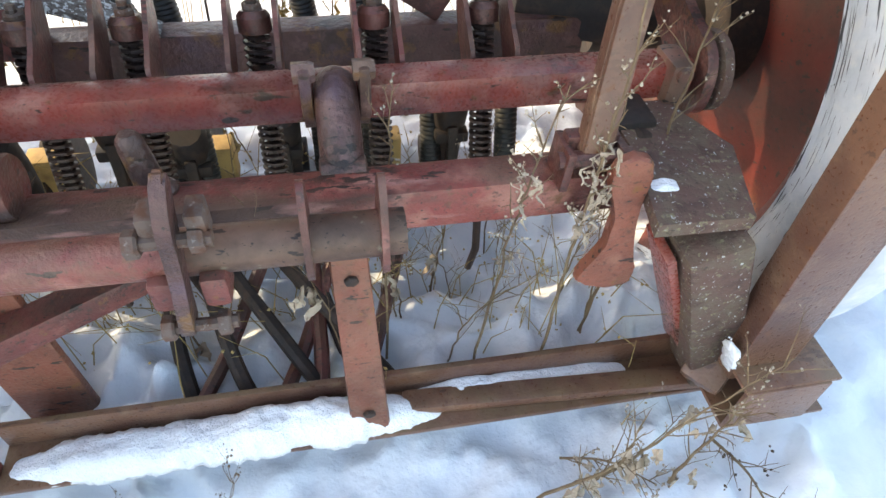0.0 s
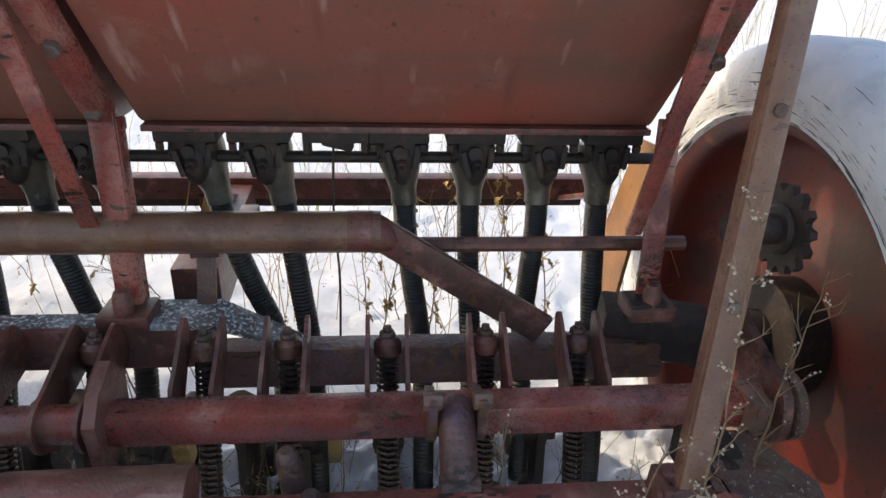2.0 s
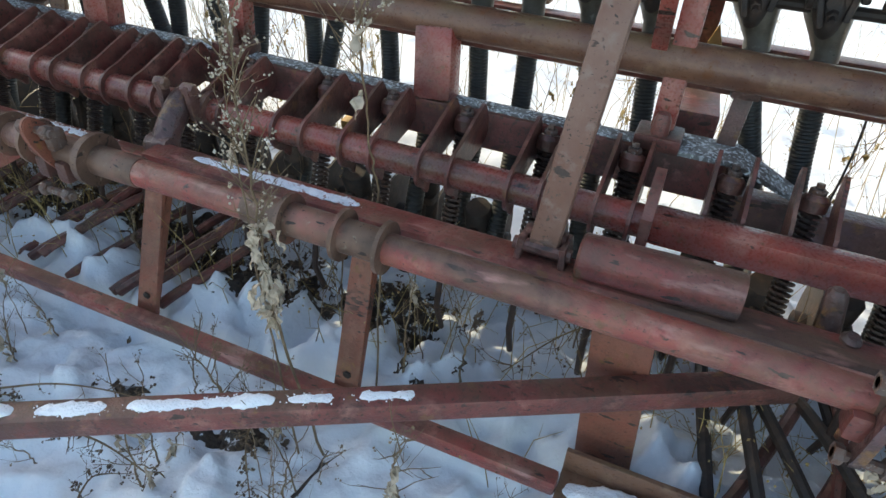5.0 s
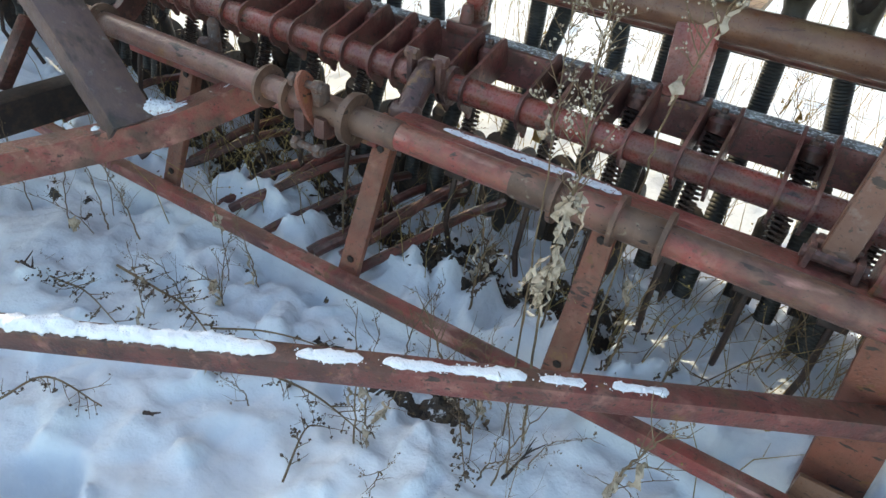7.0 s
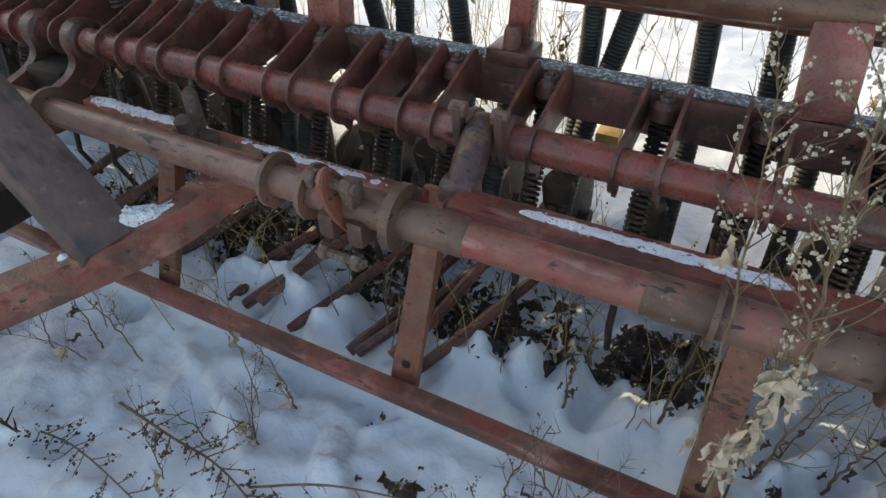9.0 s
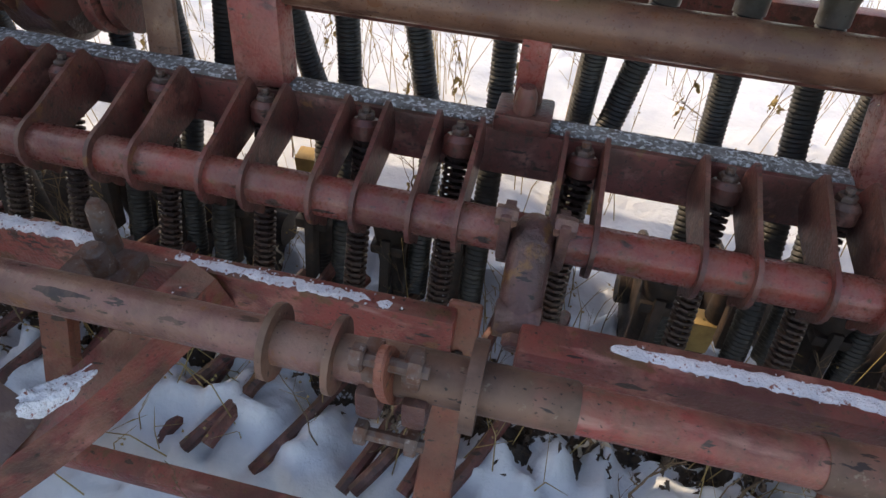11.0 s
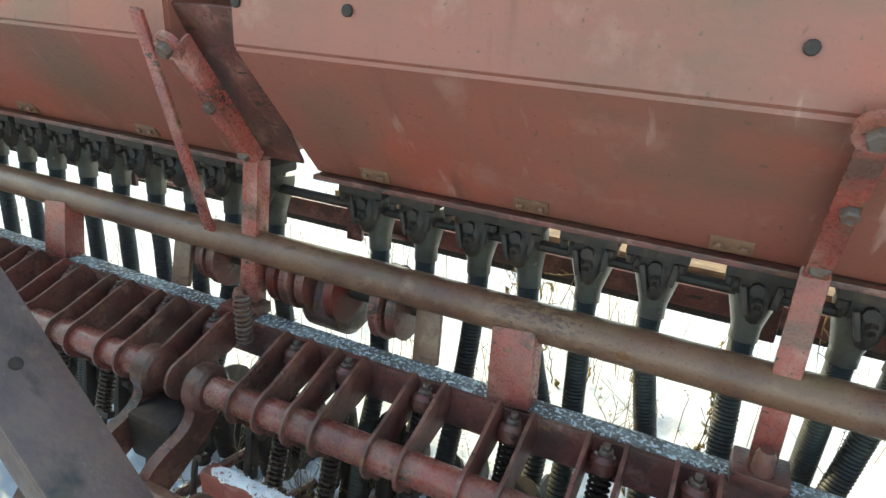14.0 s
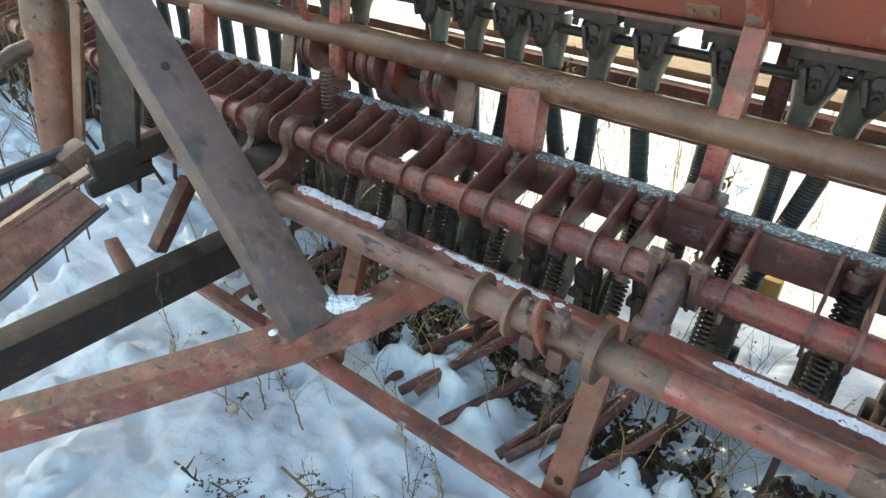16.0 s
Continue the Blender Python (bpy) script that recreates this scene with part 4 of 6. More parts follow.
def strap(name, p, q, w, holes, material, foot):
    st = new(name)
    st.parent = drill
    p, q = Vector(p), Vector(q)
    one("flat_bar", lambda b: bar(b, p, q, w, 0.010, up=V(0, 1, 0), bevel=0.003), material, st)
    for sgn in (-1, 1):
        one("edge", lambda b: bar(b, p + V(sgn * w * 0.46, 0.008, 0), q + V(sgn * w * 0.46, 0.008, 0), 0.006, 0.016, up=V(0, 1, 0), bevel=0.002), material, st)
    for k in holes:
        c = p.lerp(q, k) + V(0, -0.006, 0)
        one("hole_bolt", lambda b: nut(b, c, (0, -1, 0.2), 0.008, 0.004, 10), BOLT, st)
    one("shoe", lambda b: (bar(b, p + V(-0.030, 0.012, 0.008), p + V(-0.034, 0.010, -0.040), 0.010, 0.05, up=V(0, 1, 0), bevel=0.003), bar(b, p + V(0.030, 0.012, 0.008), p + V(0.034, 0.010, -0.040), 0.010, 0.05, up=V(0, 1, 0), bevel=0.003), tube(b, [p + V(-0.042, 0.0, -0.006), p + V(0.042, 0.0, -0.006)], 0.010, 10), bar(b, p + V(-0.03, 0.02, 0.0), p + V(0.03, 0.02, 0.0), 0.02, 0.03, bevel=0.005)), foot, st)


strap("marker_strap", (-0.563, 0.613, 0.845), (-0.496, 0.785, 1.61), 0.040, (), STRAP, RED_RUST)
strap("marker_strap", (0.283, 0.588, 0.854), (0.417, 0.838, 1.60), 0.033, (0.56, 0.28), PIPE, RED_RUST)

# right-hand end of the drill
end = new("end_frame")
end.parent = drill
one("end_plate", lambda b: plate(b, [(0.330, -0.505), (0.440, -0.503), (0.475, -0.62), (0.43, -0.72), (0.352, -0.72), (0.350, -0.613)], (0, 0, 0.812), (0, 0, -1), 0.018, (1, 0, 0)), MOSS, end, "plate crusted with lichen and frost")
one("end_beam", lambda b: bar(b, (0.408, 0.522, 0.785), (0.530, 0.540, 0.470), 0.075, 0.075, up=V(0, 1, 0), bevel=0.008), MOSS, end)
one("end_beam", lambda b: bar(b, (0.365, 0.535, 0.760), (0.500, 0.575, 0.470), 0.012, 0.060, up=V(0, 1, 0), bevel=0.003), RED, end)


def cast_plate(b):
    o = [(-0.020, 0.088), (0.014, 0.090), (0.026, 0.075), (0.022, 0.010), (0.036, -0.060), (0.052, -0.098), (0.040, -0.125), (-0.026, -0.105), (-0.028, -0.092), (0.004, -0.030), (-0.006, 0.020), (-0.022, 0.055)]
    plate(b, rounded(o), (0.312, 0.560, 0.782), (0, -1, 0.0), 0.016, (1, 0, 0))
    bmesh.ops.bevel(b, geom=list(b.edges), offset=0.003, segments=1, affect="EDGES")


one("cast_plate", cast_plate, LEG, end)
one("shaft_block", lambda b: (bar(b, (0.425, A_Y - 0.012, A_Z + 0.004), (0.455, A_Y - 0.012, A_Z + 0.004), 0.058, 0.058, bevel=0.008), tube(b, [(0.44, 0.722, 0.862), (0.44, 0.704, 0.862)], 0.010, 8)), GREY, end)
one("cam_disc", lambda b: tube(b, [(0.490, A_Y, A_Z), (0.492, A_Y, A_Z), (0.504, A_Y, A_Z), (0.506, A_Y, A_Z)], [0.040, 0.052, 0.052, 0.046], 26), MOSS, end, "grey worn disc on the shaft's end")
one("crank", lambda b: plate(b, rounded([(-0.050, -0.02), (-0.036, -0.044), (0.0, -0.056), (0.036, -0.044), (0.055, -0.01), (0.16, 0.045), (0.17, 0.085), (0.14, 0.105), (0.04, 0.062), (-0.02, 0.052), (-0.045, 0.028)]), (0.476, A_Y, A_Z), (1, 0, 0), 0.014, (0, 1, 0)), RED_RUST, end)
one("pivot_block", lambda b: (bar(b, (0.33, 0.70, 0.800), (0.40, 0.70, 0.800), 0.07, 0.06, bevel=0.010), nut(b, (0.375, 0.665, 0.81), (0, -1, 0.2), 0.014, 0.02)), DARK, end)
one("bar_stop", lambda b: bar(b, (0.315, 0.925, 0.902), (0.375, 0.925, 0.902), 0.050, 0.034, bevel=0.005), DARK, end)


# upright channel over the hollow tube at the corner
def channel_post(b):
    p, q = V(0.548, 0.470, 0.54), V(0.515, 0.462, 1.45)
    bar(b, p, q, 0.082, 0.008, up=V(0, 1, 0), bevel=0.002)
    bar(b, p + V(-0.040, 0.018, 0), q + V(-0.040, 0.018, 0), 0.008, 0.044, up=V(0, 1, 0), bevel=0.002)
    bar(b, p + V(0.040, 0.018, 0), q + V(0.040, 0.018, 0), 0.008, 0.044, up=V(0, 1, 0), bevel=0.002)


one("channel_post", channel_post, PIPE, end)


def hollow_tube(b):
    x0, x1, y0, y1, z0, z1, t = 0.50, 0.66, 0.43, 0.52, 0.475, 0.565, 0.007
    for p, q, w, h in (((x0, (y0 + y1) / 2, z1), (x1 - 0.02, (y0 + y1) / 2, z1), y1 - y0, t), ((x0, (y0 + y1) / 2, z0), (x1, (y0 + y1) / 2, z0), y1 - y0, t),
                       ((x0, y0, (z0 + z1) / 2), (x1 - 0.035, y0, (z0 + z1) / 2), t, z1 - z0), ((x0, y1, (z0 + z1) / 2), (x1, y1, (z0 + z1) / 2), t, z1 - z0)):
        bar(b, p, q, w, h, bevel=0.002)


one("corner_tube", hollow_tube, PIPE, end, "hollow square tube with a rusted ragged end")
one("corner_gusset", lambda b: bar(b, (0.50, 0.50, 0.53), (0.545, 0.535, 0.45), 0.06, 0.07, bevel=0.01), PIPE, end)


def low_channel(b):
    bar(b, (0.07, 0.548, 0.452), (0.54, 0.522, 0.452), 0.034, 0.020, bevel=0.006)


one("low_channel", low_channel, PIPE, end)

# levers at the middle of the press shaft
for x in (-2.195, -2.318):
    lv = new("shaft_lever")
    lv.parent = drill
    o = [(-0.044, 0.0), (-0.036, -0.03), (-0.060, -0.055), (-0.12, -0.07), (-0.155, -0.10), (-0.165, -0.14), (-0.13, -0.15), (-0.04, -0.105), (0.02, -0.06), (0.044, -0.01), (0.036, 0.03), (0.0, 0.046), (-0.034, 0.03)]
    one("lever", lambda b: plate(b, rounded(o), (x, A_Y, A_Z), (1, 0, 0), 0.022, (0, 1, 0)), RED_RUST, lv)
    one("bearing", lambda b: tube(b, [(x - 0.02, A_Y, A_Z), (x - 0.014, A_Y, A_Z), (x + 0.014, A_Y, A_Z), (x + 0.02, A_Y, A_Z)], [0.034, 0.042, 0.042, 0.034], 22), RED_RUST, lv)
one("middle_block", lambda b: bar(b, (-2.31, 0.72, 0.75), (-2.205, 0.72, 0.75), 0.09, 0.09, bevel=0.012), DARK, drill)

# clutch discs, upright spring and brackets behind the rail
for i, (x, r) in enumerate(((-2.405, 0.060), (-2.372, 0.064), (-2.218, 0.062), (-2.185, 0.065), (-2.150, 0.061), (-2.080, 0.066), (-1.978, 0.072), (-1.946, 0.066))):
    one("clutch_disc", lambda b: tube(b, [(x - 0.014, 1.012, 0.957), (x - 0.010, 1.012, 0.957), (x - 0.002, 1.012, 0.957), (x + 0.002, 1.012, 0.957), (x + 0.010, 1.012, 0.957), (x + 0.014, 1.012, 0.957)], [r * 0.8, r, r * 0.96, r * 0.96, r, r * 0.75], 26), (RED_RUST, RED_RUST, RIM)[i % 3], drill)
one("clutch_drum", lambda b: tube(b, [(-2.175, 1.06, 0.918), (-2.165, 1.06, 0.918), (-2.085, 1.06, 0.918), (-2.075, 1.06, 0.918)], [0.066, 0.080, 0.080, 0.066], 28), BROWN, drill, "rounded brown casing behind the discs")
one("clutch_shaft", lambda b: tube(b, [(-2.47, 1.012, 0.957), (-1.90, 1.012, 0.957)], 0.016, 12), DARK, drill)
for x in (-1.872, -2.46, -2.275):
    one("clutch_bracket", lambda b: bar(b, (x, 0.95, B_Z1), (x - 0.015, 0.99, 1.0), 0.05, 0.012, up=V(0, 1, 0), bevel=0.004), PIPE, drill)


def upright_spring(b):
    pts = [V(-2.205 + 0.0145 * math.cos(k / 8 * math.tau), 0.862 + 0.0145 * math.sin(k / 8 * math.tau), 0.868 + 0.010 * k / 8) for k in range(8 * 10 + 1)]
    tube(b, pts, 0.0026, 5)


one("upright_spring", upright_spring, BOLT, drill)

# hopper fittings
for h, xs_ in ((hops[1], (-1.435, -1.735, -2.03, -1.12, -0.80)), (hops[2], (-2.6, -3.0)), (hops[0], (-0.05,))):
    for x in xs_:
        if h is hops[0]:
            continue
        one("hinge", lambda b: (bar(b, (x - 0.030, 1.026, 1.190), (x + 0.030, 1.026, 1.190), 0.008, 0.026, up=V(0, -0.5, 1), bevel=0.002), nut(b, (x - 0.017, 1.020, 1.188), (0, -1, -0.6), 0.006, 0.006), nut(b, (x + 0.017, 1.020, 1.188), (0, -1, -0.6), 0.006, 0.006)), PIPE, h)
for x in (-1.965, -2.160, -1.41, -0.85, -2.385, -2.63, -2.9):
    one("dark_bolt", lambda b: nut(b, (x, 0.843, 1.468), (0, -1, 0), 0.0085, 0.006, 10), DARK, hops[1] if x > -2.3 else hops[2])
one("box_gusset", lambda b: bar(b, (-2.240, 1.012, 1.19), (-2.240, 0.855, 1.46), 0.13, 0.006, up=V(0, 1, 0.6), bevel=0.002), RED_RUST, drill)

# box beam and brackets behind the rail, catching the sun
one("box_beam", lambda b: bar(b, (-0.415, 1.10, 0.835), (-0.445, 1.60, 0.815), 0.085, 0.105, bevel=0.006), RED_RUST, drill)
# the gusset's yellow is sunlight put into its colour
one("beam_gusset", lambda b: plate(b, [(-0.455, 0.90), (-0.385, 0.90), (-0.420, 1.00)], (0, 1.30, 0), (0, -1, 0), 0.008, (1, 0, 0)), SUN_YELLOW, drill, "small three-cornered gusset coloured yellow as if sunlit")
one("beam_block", lambda b: bar(b, (-0.372, 1.30, 0.905), (-0.335, 1.30, 0.905), 0.05, 0.035, bevel=0.005), PIPE, drill)
one("small_bracket", lambda b: (bar(b, (-0.358, 0.965, 0.885), (-0.352, 0.985, 0.985), 0.030, 0.010, up=V(0, 1, 0), bevel=0.004), bar(b, (-0.375, 0.975, 0.985), (-0.330, 0.980, 0.985), 0.02, 0.024, bevel=0.005)), BROWN, drill)


# sprocket by the wheel
def gear(b):
    n = 14
    o = []
    for k in range(n):
        a0 = k * math.tau / n
        for da, r in ((0.0, 0.058), (0.10, 0.070), (0.26, 0.070), (0.36, 0.058)):
            o.append((r * math.cos(a0 + da), r * math.sin(a0 + da)))
    plate(b, o, (0.530, 0.900, 1.050), (1, 0, 0), 0.012, (0, 1, 0))
    tube(b, [(0.44, 0.900, 1.05), (0.56, 0.900, 1.05)], 0.024, 14)
    tube(b, [(0.515, 0.900, 1.05), (0.520, 0.900, 1.05), (0.545, 0.900, 1.05), (0.550, 0.900, 1.05)], [0.034, 0.040, 0.040, 0.034], 18)


one("sprocket", gear, DARK, drill, "dark toothed sprocket")
# sunlit look of this plate is painted in by its ochre colour
one("side_plate", lambda b: plate(b, [(1.16, 1.10), (1.25, 1.09), (1.42, 0.72), (1.36, 0.60), (1.25, 0.66)], (0.43, 0, 0), (1, 0, 0), 0.008, (0, 1, 0)), OCHRE, drill, "rusty side plate coloured ochre as if sunlit")
one("axle_beam", lambda b: bar(b, (0.30, 0.99, 0.835), (0.48, 0.95, 0.825), 0.09, 0.08, bevel=0.010), DARK, drill)

# tow frame
tow = new("tow_frame")
tow.parent = drill
one("tow_strut", lambda b: bar(b, (-0.165, 0.725, 0.640), (-2.30, -0.383, 0.546), 0.042, 0.038, bevel=0.006), RED_RUST, tow)
one("tow_strut", lambda b: strip_sweep(b, smoothline([(-2.35, -0.415, 0.527), (-2.05, 0.03, 0.605), (-1.83, 0.357, 0.662), (-1.75, 0.480, 0.690), (-1.705, 0.575, 0.722), (-1.668, 0.655, 0.748)], 6), 0.050, 0.062), DULL_RED, tow)


def brace_beam(b):
    """A bent channel rising to the tower, turned half to the front."""
    p, q, u, v = V(-1.765, 0.409, 0.710), V(-2.405, 0.460, 1.302), V(0.062, 0.994, -0.010), V(0.668, -0.048, 0.727)
    bar(b, p, q, 0.010, 0.092, up=u, bevel=0.003)
    bar(b, p - u * 0.043 - v * 0.022, q - u * 0.043 - v * 0.022, 0.044, 0.009, up=u, bevel=0.003)
    bar(b, p + u * 0.043 - v * 0.022, q + u * 0.043 - v * 0.022, 0.044, 0.009, up=u, bevel=0.003)


brace = one("brace_beam", brace_beam, BEAM, tow, "bleached grey-brown channel beam")
# dark disc that paints the shaded bolt hole; the beam itself is not pierced
one("bolt_head", lambda b: tube(b, [(-2.149, 0.4396, 1.0714), (-2.147, 0.4394, 1.0736)], 0.008, 12), DARK, brace, "dark disc drawn as the beam's bolt hole")
hitch = new("hitch_tower")
hitch.parent, hitch.location = drill, (0.025, 0.040, 0.020)
one("centre_beam", lambda b: bar(b, (-2.33, 0.62, 0.535), (-2.33, -0.70, 0.535), 0.075, 0.085, bevel=0.008), DARK, hitch)
one("tower_plate", lambda b: (bar(b, (-2.425, 0.275, 1.270), (-2.425, 0.465, 1.262), 0.07, 0.008, bevel=0.003), bar(b, (-2.402, 0.300, 1.247), (-2.402, 0.465, 1.243), 0.008, 0.040, bevel=0.002)), PIPE, hitch, "pale rusty plate on the tower's top")
one("tower_pin", lambda b: tube(b, [(-2.400, 0.385, 1.240), (-2.392, 0.384, 1.240), (-2.390, 0.384, 1.240)], [0.012, 0.012, 0.009], 14), DARK, hitch)
one("tower_leg", lambda b: (bar(b, (-2.600, 0.382, 0.760), (-2.408, 0.382, 1.130), 0.034, 0.010, up=V(0, 1, 0), bevel=0.003), bar(b, (-2.408, 0.380, 1.125), (-2.452, 0.378, 1.262), 0.036, 0.010, up=V(0, 1, 0), bevel=0.003)), PIPE, hitch, "pale rusty flat bar")
one("tower_leg", lambda b: bar(b, (-2.470, 0.410, 0.740), (-2.318, 0.410, 1.150), 0.125, 0.012, up=V(0, 1, 0), bevel=0.003), DARK, hitch)
one("tower_cap", lambda b: (bar(b, (-2.425, 0.455, 1.225), (-2.425, 0.500, 1.292), 0.030, 0.012, up=V(1, 0, 0), bevel=0.005), bar(b, (-2.40, 0.37, 1.225), (-2.44, 0.46, 1.225), 0.030, 0.010, bevel=0.003)), BEAM, hitch)
one("ram_barrel", lambda b: tube(b, [(-2.645, 0.350, 0.70), (-2.645, 0.355, 0.715), (-2.645, 0.409, 1.040), (-2.645, 0.411, 1.054)], [0.030, 0.043, 0.043, 0.034], 20), LEG, hitch, "rusty orange-brown hydraulic ram")
one("ram_cap", lambda b: (tube(b, [(-2.645, 0.408, 1.035), (-2.645, 0.421, 1.110), (-2.645, 0.424, 1.122)], [0.047, 0.045, 0.030], 18), tube(b, [(-2.64, 0.40, 1.015), (-2.645, 0.330, 0.998), (-2.645, 0.285, 0.975)], 0.017, 12), nut(b, (-2.645, 0.292, 0.980), (0, -1, -0.3), 0.025, 0.03)), GREY, hitch)
one("ram_barrel", lambda b: tube(b, [(-2.385, 0.262, 0.822), (-2.385, 0.252, 0.820), (-2.375, -0.20, 0.700), (-2.375, -0.22, 0.695)], [0.014, 0.022, 0.022, 0.014], 18), BROWN, hitch, "dark rusty hydraulic ram lying level")
one("ram_collar", lambda b: tube(b, [(-2.384, 0.240, 0.817), (-2.383, 0.208, 0.808)], 0.025, 14), GALV, hitch, "pale plastic sleeve on the ram")
one("ram_head", lambda b: (bar(b, (-2.385, 0.262, 0.845), (-2.385, 0.318, 0.868), 0.050, 0.040, bevel=0.010), bar(b, (-2.385, 0.245, 0.835), (-2.385, 0.275, 0.845), 0.030, 0.030, bevel=0.008)), GREY, hitch, "grey worn block at the ram's end")
one("ram_fork", lambda b: (bar(b, (-2.39, 0.315, 0.810), (-2.38, 0.500, 0.842), 0.034, 0.050, bevel=0.010), bar(b, (-2.40, 0.300, 0.770), (-2.39, 0.440, 0.785), 0.028, 0.034, bevel=0.008)), DARK, hitch)
one("drawbar_brace", lambda b: (plate(b, [(0.0, -0.070), (0.66, -0.135), (0.66, 0.0), (0.0, 0.0)], (-2.176, 0.229, 0.842), (0.96, -0.24, 0.0), 0.012, (-0.2105, -0.8414, -0.4978)),
                                 bar(b, (-2.182, 0.232, 0.908), (-2.330, -0.315, 0.650), 0.034, 0.010, bevel=0.003)), RED_RUST, hitch, "broad dark red plate running down to the drawbar")
one("thin_rod", lambda b: bar(b, (-2.172, 0.240, 0.842), (-2.280, -0.205, 0.578), 0.018, 0.010, bevel=0.003), HOSE, hitch)
for pts in ([(-2.40, 0.30, 0.862), (-2.40, 0.242, 0.860), (-2.385, 0.086, 0.845), (-2.37, -0.10, 0.800), (-2.37, -0.30, 0.760)], [(-2.645, 0.285, 0.975), (-2.66, 0.24, 0.95), (-2.68, 0.22, 1.04), (-2.70, 0.20, 1.10), (-2.72, 0.14, 0.98), (-2.72, 0.10, 0.62)]):
    one("hose", lambda b: tube(b, smoothline(pts, 8), 0.014, 10), HOSE, hitch)
one("tow_rod", lambda b: bar(b, (-2.560, 0.38, 0.540), (-2.33, 0.315, 0.555), 0.034, 0.034, bevel=0.006), RED_RUST, hitch)
one("tower_stay", lambda b: bar(b, (-2.385, 0.52, 0.725), (-2.420, 0.42, 0.560), 0.036, 0.036, up=V(0, 1, 0), bevel=0.008), RED_RUST, hitch)

# bolts standing on the front bar
one("greasing_bolt", lambda b: (tube(b, [(-1.775, 0.630, 0.80), (-1.775, 0.630, 0.862), (-1.775, 0.630, 0.870)], [0.014, 0.012, 0.007], 10), tube(b, [(-1.76, 0.598, 0.79), (-1.76, 0.590, 0.835), (-1.76, 0.590, 0.842)], [0.016, 0.014, 0.008], 10), bar(b, (-1.81, 0.60, 0.79), (-1.73, 0.60, 0.79), 0.07, 0.022, bevel=0.006)), BOLT, drill)
one("front_lug", lambda b: (tube(b, [(-0.178, 0.648, 0.77), (-0.186, 0.652, 0.81), (-0.192, 0.656, 0.856), (-0.193, 0.657, 0.866), (-0.193, 0.657, 0.872)], [0.016, 0.0165, 0.0145, 0.013, 0.008], 14), tube(b, [(-0.166, 0.630, 0.79), (-0.164, 0.626, 0.826), (-0.164, 0.625, 0.832)], [0.013, 0.013, 0.008], 12)), BROWN, drill)
one("front_plate", lambda b: bar(b, (-0.43, 0.650, 0.76), (-0.40, 0.625, 0.40), 0.095, 0.014, up=V(0, 1, 0), bevel=0.004), LEG, drill, "broad rusty brown foot plate")

# snow lying on the drill
def snow_cap(name, p, q, w, h, seed, label, ragged=0.5, drop=0.004, crumbs=1.0, material=ICE):
    """A lumpy strip of snow from p to q with ragged, crumbling edges."""
    p, q = Vector(p), Vector(q)
    d = (q - p).normalized()
    s = d.cross(V(0, 0, 1)).normalized()
    up = s.cross(d)
    length = (q - p).length
    n = max(20, int(length / 0.004))
    rnd = random.Random(seed)
    b = bmesh.new()
    rings, m, edges = [], 16, []
    nz = noise.noise
    for i in range(n + 1):
        l = i / n * length
        c = p.lerp(q, i / n)
        e = min(1, 0.10 + l / (w * 0.7), 0.10 + (length - l) / (w * 0.7)) ** 0.6
        k = max(0.12, min(1.3, 1 - ragged * 0.5 + ragged * 1.5 * nz((l * 13 + seed * 7, 0, seed)) + ragged * 0.5 * nz((l * 34, 4, seed))))
        sides = [w / 2 * (0.82 + 0.24 * nz((l * 32, 11 * f, seed)) + 0.24 * nz((l * 95, 12 * f, seed)) + 0.16 * nz((l * 240, 13 * f, seed))) * (0.5 + 0.5 * min(1, k)) * (0.25 + 0.75 * min(1, e + 0.5 * nz((l * 70, 17 * f, seed)))) for f in (1, 2)]
        ring = []
        for j in range(m + 1):
            a = math.pi * j / m
            x = -math.cos(a)
            off = x * (sides[0] if x < 0 else sides[1])
            jit = 1 + 0.30 * nz((l * 42 + 31, off * 42, seed)) + 0.20 * nz((l * 110, off * 110, seed + 5)) + 0.10 * nz((l * 250, off * 250, seed + 9))
            ring.append(b.verts.new(c + s * off + up * (math.sin(a) ** 0.55 * h * k * e * jit - drop)))
        rings.append(ring)
        edges += [c - s * sides[0], c + s * sides[1]]
    for r0, r1 in zip(rings, rings[1:]):
        for j in range(m):
            b.faces.new((r0[j], r0[j + 1], r1[j + 1], r1[j]))
        b.faces.new((r0[0], r1[0], r1[m], r0[m]))
    b.faces.new(rings[0])
    b.faces.new(rings[-1][::-1])
    for k in range(int(length * 170 * crumbs)):
        c = rnd.choice(edges) + s * rnd.gauss(0, 0.0009) + d * rnd.gauss(0, 0.004)
        r = rnd.uniform(0.0006, 0.0019)
        ico = bmesh.ops.create_icosphere(b, subdivisions=1, radius=r, matrix=Matrix.Translation(c + up * r * 0.4))
        for v in ico["verts"]:
            v.co += V(rnd.uniform(-1, 1), rnd.uniform(-1, 1), rnd.uniform(-1, 1)) * r * 0.3
    ob = part(name, b, material, None, "", 180)
    return tagged(ob, label, "snow", "snow on the drill")


snow_cap("snow_strip", (-2.11, 0.668, 0.767), (-1.80, 0.668, 0.767), 0.032, 0.009, 1, "thin white snow strip on the red front bar", 0.2, material=SUGAR)
snow_cap("snow_strip", (-1.735, 0.667, 0.767), (-1.43, 0.665, 0.767), 0.025, 0.006, 2, "thin white snow strip on the red front bar", 0.3, material=SUGAR)
snow_cap("snow_strip", (-1.19, 0.618, C_Z1), (-0.86, 0.616, C_Z1), 0.026, 0.005, 3, "thin frosty snow strip on the red front bar", 0.35, 0.001, material=SUGAR)


